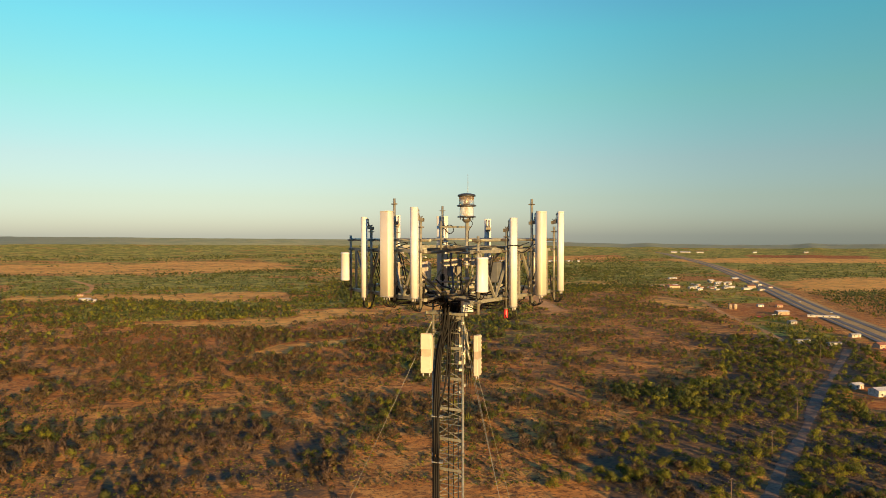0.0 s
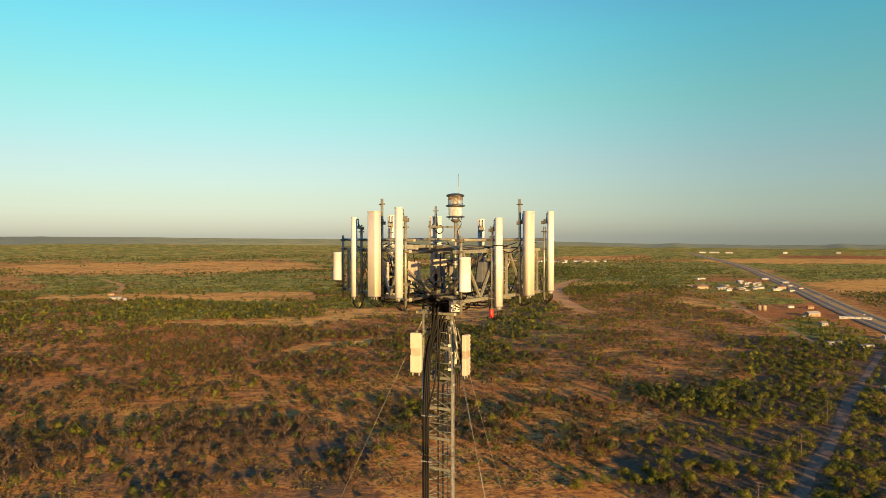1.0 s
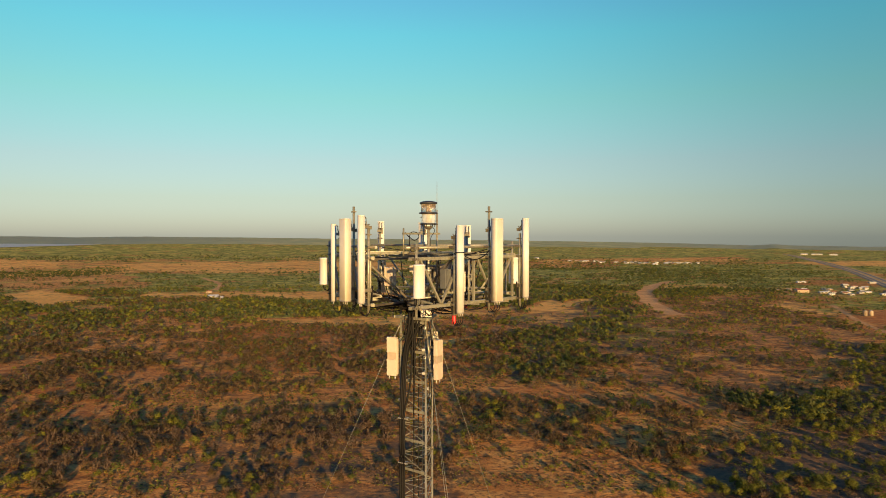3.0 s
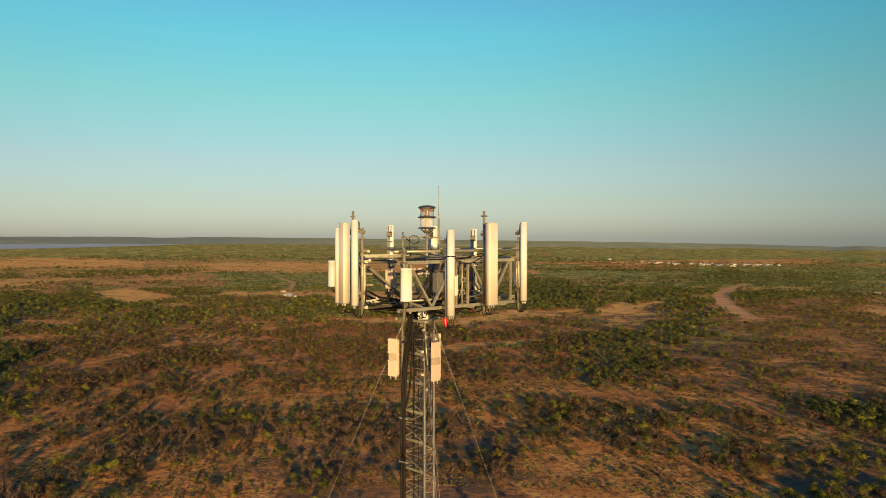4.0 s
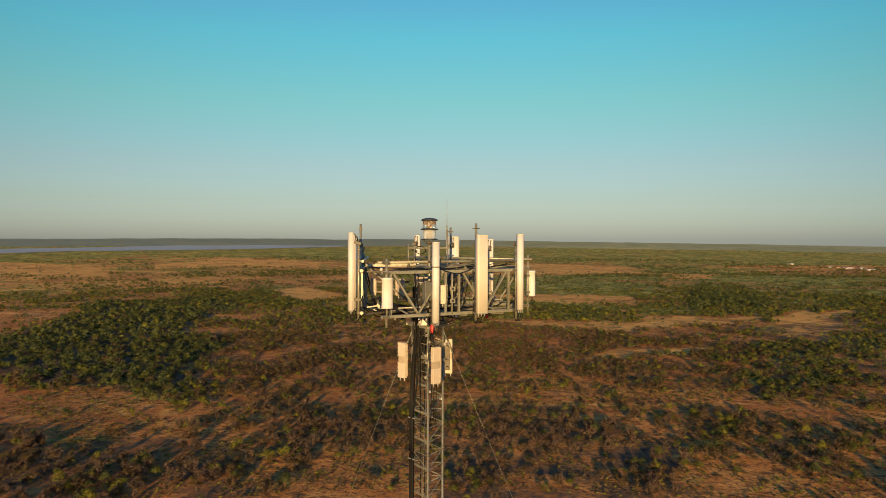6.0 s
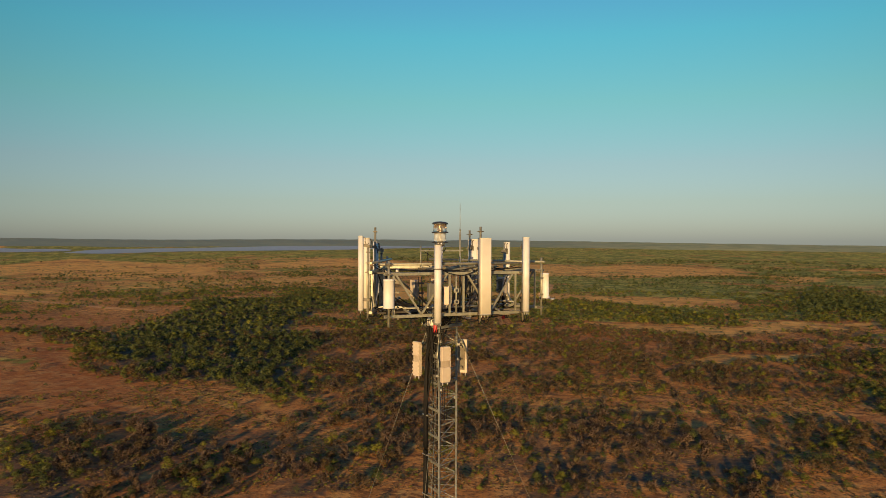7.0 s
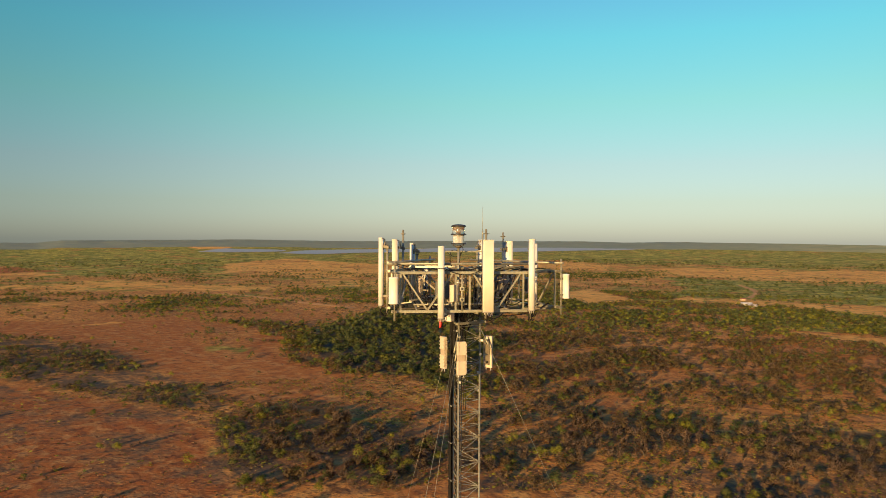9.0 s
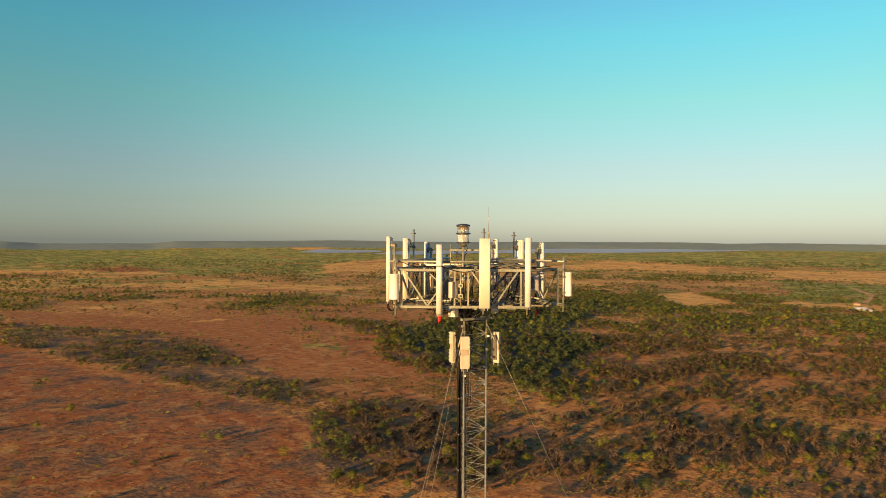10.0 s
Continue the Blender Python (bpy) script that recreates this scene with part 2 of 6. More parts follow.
    bp.inputs["Strength"].default_value, bp.inputs["Distance"].default_value = 1.0, 0.7
    l.new(noise_at(0.4, 7, 0.62), bp.inputs["Height"])
    l.new(bp.outputs["Normal"], b.inputs["Normal"])
    return m


GROUND = ground_material()


# ---- mesh helpers ----
def thing(name, label, category, group="", at=(0, 0, 0)):
    ob = new(name)
    ob.location = at
    ob.empty_display_size = 0.2
    return tagged(ob, label, category, group)


def part(name, bm, mat, parent, label=""):
    """One mesh object under a thing or a part; the bmesh is in the parent's own space."""
    me = bpy.data.meshes.new(name)
    bm.to_mesh(me)
    bm.free()
    me.materials.append(mat)
    ob = new(name, me)
    ob.parent = parent
    return tagged(ob, label)


def tube(bm, a, b, r, n=8, r2=None, caps=True):
    a, b = Vector(a), Vector(b)
    q = (b - a).to_track_quat("Z", "Y").to_matrix()
    rings = []
    for p, rad in ((a, r), (b, r if r2 is None else r2)):
        rings.append([bm.verts.new(p + q @ Vector((rad * math.cos(k * math.tau / n), rad * math.sin(k * math.tau / n), 0))) for k in range(n)])
    for k in range(n):
        f = bm.faces.new((rings[0][k], rings[0][(k + 1) % n], rings[1][(k + 1) % n], rings[1][k]))
        f.smooth = n > 5
    if caps:
        bm.faces.new(rings[0][::-1])
        bm.faces.new(rings[1])


def lathe(bm, profile, n=24, at=(0, 0, 0)):
    """Turns rows of (radius, height) round the upright."""
    o = Vector(at)
    rings = [[bm.verts.new(o + Vector((r * math.cos(k * math.tau / n), r * math.sin(k * math.tau / n), z))) for k in range(n)] for r, z in profile]
    for a, b in zip(rings, rings[1:]):
        for k in range(n):
            bm.faces.new((a[k], a[(k + 1) % n], b[(k + 1) % n], b[k])).smooth = True
    bm.faces.new(rings[0][::-1])
    bm.faces.new(rings[-1])


def box(bm, centre, size, m=None, bevel=0.0):
    made = bmesh.ops.create_cube(bm, size=1.0)["verts"]
    bmesh.ops.scale(bm, vec=size, verts=made)
    if bevel:
        edges = list({e for v in made for e in v.link_edges})
        made = list({v for f in bmesh.ops.bevel(bm, geom=edges, offset=bevel, segments=2, affect="EDGES", profile=0.5)["faces"] for v in f.verts} | {v for v in made if v.is_valid})
    if m is not None:
        bmesh.ops.transform(bm, matrix=m, verts=made)
    bmesh.ops.translate(bm, vec=centre, verts=made)


def bar(bm, a, b, w, h):
    """A flat or square bar from a to b."""
    a, b = Vector(a), Vector(b)
    d = b - a
    q = d.to_track_quat("X", "Z").to_matrix().to_4x4()
    box(bm, (a + b) / 2, (d.length, w, h), q)


def smooth_path(points, steps=8):
    """Points along a smooth curve through the given ones."""
    p = [Vector(q) for q in points]
    p = [p[0] * 2 - p[1]] + p + [p[-1] * 2 - p[-2]]
    out = []
    for k in range(1, len(p) - 2):
        for s in range(steps):
            t = s / steps
            out.append(0.5 * (2 * p[k] + (p[k + 1] - p[k - 1]) * t + (2 * p[k - 1] - 5 * p[k] + 4 * p[k + 1] - p[k + 2]) * t * t
                              + (3 * p[k] - p[k - 1] - 3 * p[k + 1] + p[k + 2]) * t ** 3))
    return out + [p[-2]]


def cable(bm, points, r, n=6, steps=6):
    path = smooth_path(points, steps)
    rings = []
    for k, p in enumerate(path):
        d = path[min(k + 1, len(path) - 1)] - path[max(k - 1, 0)]
        q = d.to_track_quat("Z", "Y").to_matrix()
        rings.append([bm.verts.new(p + q @ Vector((r * math.cos(i * math.tau / n), r * math.sin(i * math.tau / n), 0))) for i in range(n)])
    for a, b in zip(rings, rings[1:]):
        for i in range(n):
            bm.faces.new((a[i], a[(i + 1) % n], b[(i + 1) % n], b[i])).smooth = True
    bm.faces.new(rings[0][::-1])
    bm.faces.new(rings[-1])


def extrude_outline(bm, outline, z0, z1):
    low = [bm.verts.new((x, y, z0)) for x, y in outline]
    top = [bm.verts.new((x, y, z1)) for x, y in outline]
    k = len(outline)
    for i in range(k):
        bm.faces.new((low[i], low[(i + 1) % k], top[(i + 1) % k], top[i])).smooth = True
    bm.faces.new(low[::-1])
    bm.faces.new(top)


# ---- terrain ----
# Skyline: degrees to the left of +y, degrees of elevation seen from the tower's head
SKY_AZ = [-180, -60, -33, -29.3, -28.3, -27, -23.3, -18.5, -17.2, -15.7, -12, -6, 2, 8, 15, 20, 25, 30, 33, 36,
          44, 50, 56, 60, 63, 67.5, 74, 75.4, 82.8, 84.8, 90, 120, 180]
SKY_EL = [-.4, -.5, -.6, -.64, -.56, -.67, -.68, -.62, -.53, -.63, -.52, -.42, -.30, -.24, -.17, -.10, -.05, 0, -.06, 0,
          0, -.04, -.06, 0, .02, -.05, -.12, -.27, -.30, -.17, -.17, -.3, -.4]


def skyline(az):
    return np.interp(az, SKY_AZ, SKY_EL)


def height(x, y):
    """The ground: flat round the tower, rising gently to a distant rim."""
    r = np.hypot(x, y)
    az = np.degrees(np.arctan2(-x, y))
    rim = 99.9 + 4850 * np.tan(np.radians(skyline(az) - 0.07))
    return rim * np.clip((r - 2000) / 2850, 0, 1.2) ** 2


ZONES, LINES = {}, {}
STREAKS = ["streak_" + c for c in "abcdefghijklmno"]
BELTS = ["belt_a", "belt_b", "belt_c"]
ZONES["grove"] = [(-651, 421), (-707, 492), (-875, 702), (-976, 818), (-882, 852), (-861, 921), (-722, 857), (-647, 690), (-546, 565), (-479, 530), (-410, 435), (-354, 354), (-336, 325), (-354, 323), (-383, 335), (-416, 329), (-457, 323), (-509, 341), (-585, 367)]
ZONES["corner_thicket"] = [(-368, 167), (-375, 180), (-352, 184), (-321, 175), (-292, 153), (-256, 132), (-254, 125), (-276, 130), (-311, 142)]
ZONES["open_field"] = [(-1235, -147), (-782, 58), (-515, 121), (-383, 177), (-245, 124), (-208, 90), (-315, -63)]
ZONES["red_plain"] = [(-1159, 101), (-957, 256), (-881, 394), (-661, 375), (-387, 273), (-384, 216), (-403, 191), (-477, 158), (-596, 128), (-725, 99), (-815, 67)]
ZONES["dark_patch"] = [(-752, 335), (-776, 395), (-647, 357), (-530, 278), (-591, 275)]
ZONES["green_right"] = [(273, 732), (422, 694), (298, 442), (182, 262), (62, 262), (82, 333), (150, 400), (227, 520)]
ZONES["green_strip"] = [(-33, 901), (41, 1015), (110, 1272), (144, 1158), (129, 748), (87, 574), (51, 572), (2, 479), (-22, 498)]
ZONES["dark_trees"] = [(-151, 1435), (-171, 1821), (-99, 1751), (-16, 1316), (-19, 1137), (-70, 1171), (-96, 1061), (-131, 1184)]
ZONES["wood_band"] = [(-465, 957), (-458, 1101), (-387, 1113), (-268, 1156), (-175, 1150), (-66, 1288), (-48, 1119), (-147, 970), (-255, 907), (-355, 890), (-414, 866)]
ZONES["scrub_main"] = [(-500, 535), (-424, 717), (-75, 987), (-36, 543), (-150, 380), (-270, 326), (-332, 343)]
ZONES["bare_strip"] = [(-282, 386), (-149, 433), (27, 491), (136, 450), (127, 415), (-8, 431), (-133, 388), (-254, 347)]
ZONES["bare_front"] = [(-182, 244), (-145, 306), (-78, 304), (-5, 345), (43, 322), (82, 253), (-143, 191)]
ZONES["plain_left"] = [(-509, 209), (-556, 252), (-466, 306), (-313, 294), (-288, 246), (-359, 216), (-426, 191)]
ZONES["red_right"] = [(206, 1222), (408, 1289), (383, 964), (335, 723), (295, 684), (223, 533), (166, 456), (130, 458), (70, 475), (85, 693)]
ZONES["orange_far"] = [(-1377, 2473), (-1074, 1924), (-648, 1935), (-366, 2167), (-377, 2456), (-868, 2601)]
ZONES["green_far"] = [(-1060, 1898), (-284, 1757), (-138, 1265), (-333, 1274), (-699, 1245)]
ZONES["yellow_mid"] = [(-693, 1233), (-520, 1260), (-188, 1207), (-192, 1123), (-430, 1145), (-628, 1116)]
ZONES["tan_far"] = [(948, 2648), (1654, 2203), (2009, 2679), (1288, 2979), (980, 2896)]
ZONES["red_far"] = [(1377, 3021), (1716, 2759), (1893, 3045), (1479, 3246)]
ZONES["tan_near"] = [(751, 1546), (1323, 1758), (915, 1210), (688, 1288)]
ZONES["tan_house"] = [(381, 1202), (408, 1144), (387, 964), (362, 989)]
ZONES["red_town"] = [(-275, 2693), (-85, 2977), (933, 3315), (821, 2913), (205, 2658)]
ZONES["pale_mid"] = [(-308, 2200), (-150, 2322), (-194, 1907), (-242, 1835)]
ZONES["orange_lake"] = [(-2283, 2447), (-1905, 2580), (-1727, 2481), (-1695, 1985)]
ZONES["orange_band"] = [(-1530, 2231), (-1128, 2646), (-922, 2170), (-1147, 2087)]
ZONES["tan_field"] = [(-890, 1128), (-899, 1257), (-678, 1086), (-681, 954)]
ZONES["orange_hill"] = [(-2452, 1884), (-2543, 2415), (-2039, 2491), (-1753, 1954), (-1874, 1564)]
ZONES["orange_left"] = [(-2866, 619), (-2532, 786), (-2741, 1433), (-2372, 1567), (-2070, 1044), (-2091, 578)]
ZONES["red_left"] = [(-2552, 469), (-2727, 622), (-2361, 664), (-2380, 496)]
ZONES["lake"] = [(-3202, 1891), (-3064, 2016), (-3030, 2294), (-2927, 2505), (-2537, 3041), (-2236, 3682), (-2291, 3772), (-2908, 3177), (-3165, 2710), (-3359, 2211)]
ZONES["lake_east"] = [(-3487, 1613), (-3393, 1667), (-3344, 1756), (-3320, 1980), (-3446, 2056), (-3562, 1903), (-3654, 1826)]
ZONES["streak_a"] = [(-237, 919), (-135, 980), (-25, 1004), (-30, 950), (-122, 883), (-196, 812)]
ZONES["streak_b"] = [(-5, 904), (18, 950), (55, 941), (41, 847), (4, 836)]
ZONES["streak_c"] = [(27, 1060), (70, 1166), (109, 1198), (80, 1076), (40, 1016)]
ZONES["streak_d"] = [(-2012, 1931), (-2115, 2427), (-1645, 2405), (-1404, 2052), (-1710, 1959), (-1814, 1739)]
ZONES["streak_e"] = [(-1373, 2305), (-1077, 2509), (-881, 2053), (-1169, 2027)]
ZONES["streak_f"] = [(-1310, 1311), (-1333, 1469), (-1131, 1433), (-1201, 1322)]
ZONES["streak_g"] = [(-395, 1187), (-337, 1317), (-228, 1289), (-212, 1162), (-330, 1127)]
ZONES["streak_h"] = [(-190, 851), (-108, 946), (-18, 1036), (-16, 967), (-147, 819)]
ZONES["streak_i"] = [(-995, 2422), (-848, 2718), (-498, 2662), (-428, 2294), (-808, 2194)]
ZONES["streak_j"] = [(-484, 1209), (-389, 1272), (-206, 1213), (-196, 1126), (-399, 1103)]
ZONES["streak_k"] = [(-339, 824), (-265, 860), (-138, 827), (-136, 775), (-245, 793)]
ZONES["streak_l"] = [(-2562, 1298), (-2833, 1697), (-2063, 1797), (-1545, 1326), (-2021, 1349), (-2026, 1024)]
ZONES["belt_a"] = [(-191, 1457), (-95, 1684), (49, 1623), (38, 1187), (-41, 1040), (-137, 1190)]
ZONES["belt_b"] = [(-471, 964), (-458, 1143), (-172, 984), (-148, 886), (-265, 860), (-413, 857)]
ZONES["belt_c"] = [(-153, 1547), (-36, 1957), (-16, 1135), (-75, 1141)]
ZONES["thorn_front"] = [(-338, 157), (-371, 185), (-339, 231), (-269, 260), (-222, 243), (-177, 200), (-240, 153), (-271, 130)]
ZONES["field_edge"] = [(-997, 77), (-867, 174), (-745, 218), (-423, 204), (-350, 168), (-421, 154), (-595, 116), (-800, 60)]
ZONES["village_trees"] = [(634, 1862), (869, 1852), (559, 1144), (385, 1017), (415, 1241)]
ZONES["quarry"] = [(-3908, 1757), (-3785, 1940), (-3639, 1849), (-3748, 1691)]
ZONES["pale_bank"] = [(-1901, 1191), (-1843, 1483), (-1638, 1401), (-1608, 1142), (-1685, 1054)]
ZONES["highway_trees"] = [(670, 1199), (804, 1353), (839, 1293), (800, 1103), (583, 800), (586, 955)]
ZONES["hedge"] = [(373, 731), (442, 791), (408, 679), (357, 592), (326, 605), (337, 663)]
ZONES["yard"] = [(375, 880), (448, 1027), (542, 1067), (509, 874), (454, 790), (398, 743), (356, 769)]
ZONES["yard_house"] = [(260, 432), (284, 466), (298, 448), (307, 422), (274, 375), (257, 388)]
ZONES["wash_trees"] = [(122, 458), (149, 448), (170, 456), (208, 477), (206, 434), (178, 396), (141, 383), (134, 411), (118, 428)]
ZONES["scrub_west"] = [(-250, 231), (-285, 293), (-270, 349), (-211, 345), (-133, 339), (-114, 297), (-202, 172)]
ZONES["scrub_east"] = [(-462, 815), (-314, 751), (-204, 819), (-100, 902), (-31, 947), (19, 897), (12, 567), (-16, 460), (-84, 438), (-160, 411), (-243, 418)]
ZONES["upper_green"] = [(304, 703), (349, 681), (398, 679), (364, 595), (243, 433), (204, 404), (205, 451), (223, 533)]
ZONES["mid_green"] = [(-83, 1614), (309, 2222), (1055, 2701), (784, 1999), (368, 1693), (219, 1484), (100, 1317), (-35, 1231)]
ZONES["streak_m"] = [(-9, 1034), (38, 1186), (46, 1044), (75, 971), (54, 858), (3, 891)]
ZONES["streak_n"] = [(339, 1094), (411, 1198), (409, 1065), (400, 991), (352, 983)]
ZONES["grove_tail"] = [(-1128, 1173), (-1117, 1309), (-658, 960), (-491, 951), (-393, 1014), (-235, 972), (-259, 1101), (-451, 1162), (-623, 1205), (-805, 1175), (-1151, 1434)]
ZONES["streak_o"] = [(-145, 592), (-124, 654), (-93, 688), (-57, 711), (-47, 683), (-92, 642), (-122, 591)]
LINES["dirt_road"] = [(118, 241), (130, 256), (157, 298), (180, 330), (203, 365), (235, 416), (279, 480), (330, 554), (372, 616)]
LINES["side_track"] = [(338, 659), (362, 768), (383, 900), (436, 1122)]
ZONES["thorn_middle"] = [(-166, 351), (-147, 379), (-111, 380), (-75, 380), (-41, 362), (-28, 311), (-27, 251), (-109, 229)]
ZONES["woods_north"] = [(308, 2650), (428, 2616), (738, 2612), (926, 2534), (770, 1982), (593, 1749), (440, 1684), (262, 1595), (190, 1626)]
ZONES["woods_highway"] = [(979, 2438), (1264, 2508), (1566, 2460), (1069, 1672), (823, 1645), (861, 1915)]
ZONES["village_grove"] = [(546, 1650), (589, 1604), (684, 1617), (648, 1386), (552, 1104), (494, 1051), (441, 1064), (451, 1305)]
ZONES["roadside_grove"] = [(371, 825), (449, 879), (445, 775), (398, 677), (325, 631), (337, 720)]
LINES["highway"] = [(389, 478), (457, 697), (538, 981), (683, 1441), (956, 2381), (1136, 3285), (1169, 3582)]
LINES["river_bed"] = [(347, 1695), (294, 1640), (239, 1490), (196, 1313), (180, 1132), (179, 997), (187, 936)]
LINES["creek"] = [(-1349, 573), (-1264, 626), (-1104, 635), (-962, 631), (-866, 639)]
LINES["ridge_track"] = [(-264, 273), (-250, 341), (-184, 389), (-76, 436), (27, 491), (76, 525)]
LINES["gully"] = [(-357, 301), (-302, 275), (-295, 280), (-337, 327), (-301, 331)]
LINES["far_path"] = [(-849, 118), (-870, 152), (-874, 216), (-899, 313)]
LINES["house_path"] = [(-774, 1673), (-640, 1462), (-577, 1287)]


_lattice = np.random.RandomState(5).rand(256, 256)


def value_noise(x, y, size):
    """Smooth noise in 0..1 with lumps of that size in metres."""
    u, v = np.asarray(x, float) / size, np.asarray(y, float) / size
    i, j = np.floor(u).astype(int), np.floor(v).astype(int)
    a, b = u - i, v - j
    a, b = a * a * (3 - 2 * a), b * b * (3 - 2 * b)
    g = lambda p, q: _lattice[p % 256, q % 256]
    return (g(i, j) * (1 - a) + g(i + 1, j) * a) * (1 - b) + (g(i, j + 1) * (1 - a) + g(i + 1, j + 1) * a) * b


def lumps(x, y, size):
    return 0.5 * value_noise(x, y, size) + 0.3 * value_noise(x + 999, y, size / 2.1) + 0.2 * value_noise(x, y + 777, size / 4.3)


def inside(name, x, y, ragged=0.0):
    """Which points lie in a zone, whose edge may be ragged by some metres."""
    x, y = np.asarray(x, float), np.asarray(y, float)
    if ragged:
        x, y = x + (lumps(x, y, ragged * 3) - 0.5) * ragged * 3, y + (lumps(x + 5000, y, ragged * 3) - 0.5) * ragged * 3
    odd = np.zeros(x.shape, bool)
    p = ZONES[name]
    for (x0, y0), (x1, y1) in zip(p, p[1:] + p[:1]):
        if y0 != y1:
            odd ^= ((y0 > y) != (y1 > y)) & (x < (x1 - x0) * (y - y0) / (y1 - y0) + x0)
    return odd


def beside(name, x, y):
    """Distance in metres to a line of the plan."""
    best = np.full(np.shape(x), 1e9)
    p = LINES[name]
    for (x0, y0), (x1, y1) in zip(p, p[1:]):
        dx, dy = x1 - x0, y1 - y0
        t = np.clip(((x - x0) * dx + (y - y0) * dy) / (dx * dx + dy * dy), 0, 1)
        best = np.minimum(best, np.hypot(x - x0 - t * dx, y - y0 - t * dy))
    return best


def cover(x, y):
    """Red soil, green scrub and pale grass, each 0 to 1."""
    r = np.hypot(x, y)
    far = np.clip((r - 900) / 900, 0, 1)
    red = 0.55 * np.clip((lumps(x, y, 220) - 0.45) * 5, 0, 1) * (1 - far)
    west = np.clip((np.degrees(np.arctan2(-x, y)) - 14) / 16, 0, 1)
    green = far * (0.3 + 0.6 * np.clip((lumps(x + 300, y, 420) - 0.33) * 4, 0, 1)) * (1 - 0.5 * west * np.clip((3000 - r) / 700, 0, 1))
    green = np.maximum(green, 0.2 * np.clip((lumps(x, y + 800, 90) - 0.5) * 5, 0, 1))
    tan = far * (0.3 + 0.1 * west + 0.6 * np.clip((lumps(x - 700, y + 90, 330) - 0.5) * 6, 0, 1))
    deep = np.clip((r - 2500) / 700, 0, 1)
    green, tan = np.maximum(green, 0.85 * deep), tan * (1 - 0.7 * deep)
    for name, edge, values in (("open_field", 6, (0.95, 0, 0)), ("red_plain", 30, (0.85, 0, None)), ("plain_left", 15, (0.7, 0, None)),
                               ("red_right", 25, (0.15, 0.2, 0.15)), ("grove", 12, (0.2, 0.75, 0)), ("corner_thicket", 5, (0.3, 0.4, 0)),
                               ("green_right", 25, (0, 0.22, 0)), ("dark_patch", 15, (0.5, 0.3, 0)), ("green_strip", 25, (0.2, 0.5, 0)),
                               ("mid_green", 40, (0, 0.75, 0)), ("grove_tail", 20, (0.2, 0.6, 0)), ("dark_trees", 20, (0, 1, 0)), ("wood_band", 30, (0, 0.8, 0)), ("bare_strip", 12, (0.5, 0, 0.25))) + (
                               ("bare_front", 12, (0.15, 0, 0.2)), ("orange_far", 60, (0.15, 0.25, 0.75)), ("green_far", 60, (0, 0.85, 0)),
                               ("yellow_mid", 25, (0.2, 0.1, 0.7)), ("tan_far", 8, (0, 0, 1)), ("red_far", 8, (1, 0, 0)), ("tan_near", 8, (0.1, 0, 0.85)),
                               ("tan_house", 10, (0.5, 0, 0.6)), ("red_town", 40, (0.6, 0, 0.6)), ("pale_mid", 20, (0, 0, 0.8))) + (
                               ("orange_lake", 40, (0.2, 0.3, 0.6)), ("orange_band", 60, (0.2, 0.3, 0.7)), ("tan_field", 10, (0.1, 0, 0.9)),
                               ("orange_hill", 60, (0.15, 0.5, 0.55)), ("orange_left", 60, (0.1, 0.75, 0.3)), ("red_left", 20, (1, 0, 0)), ("quarry", 5, (0, 0, 1)), *((s, 12, (0.45, 0, 0.82) if s[-1] in "defil" else (0.6, 0, 0.85)) for s in STREAKS), ("thorn_front", 12, (0.55, 0.1, 0)), ("field_edge", 8, (0.1, 0.25, 0)), ("village_trees", 15, (0.3, 0.5, 0)), *((s, 15, (0, 0.6, 0)) for s in BELTS), ("pale_bank", 8, (0.2, 0, 0.9)),
                               ("yard", 10, (0.7, 0, 0.2)), ("woods_north", 60, (0, 0.9, 0)), ("woods_highway", 60, (0, 0.9, 0)), ("village_grove", 15, (0.3, 0.6, 0.2)), ("roadside_grove", 10, (0.2, 0.7, 0)), ("yard_house", 6, (0.8, 0, 0.1))):
        hit = inside(name, x, y, edge)
        for field, value in zip((red, green, tan), values):
            if value is not None:
                field[hit] = value
    for name, width in (("ridge_track", 3.5), ("gully", 2.5), ("far_path", 5)):
        near = np.clip(1.6 - beside(name, x, y) / width, 0, 1) * np.clip(lumps(x, y, 30) * 3 - 0.8, 0, 1)
        tan[:] = np.maximum(tan, 0.8 * near)
        green *= 1 - near
    # shade under thickets, and the darker open field, put into the soil colour
    painted_shade = np.zeros(np.shape(x))
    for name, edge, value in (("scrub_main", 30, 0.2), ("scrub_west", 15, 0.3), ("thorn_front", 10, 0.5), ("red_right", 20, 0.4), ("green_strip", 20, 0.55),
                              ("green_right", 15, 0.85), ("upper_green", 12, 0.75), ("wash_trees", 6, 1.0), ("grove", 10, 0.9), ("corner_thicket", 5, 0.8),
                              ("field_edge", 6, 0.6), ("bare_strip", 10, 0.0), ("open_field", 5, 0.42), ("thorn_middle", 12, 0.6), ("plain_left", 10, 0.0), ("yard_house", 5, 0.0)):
        painted_shade[inside(name, x, y, edge)] = value
    return red, green, tan, painted_shade


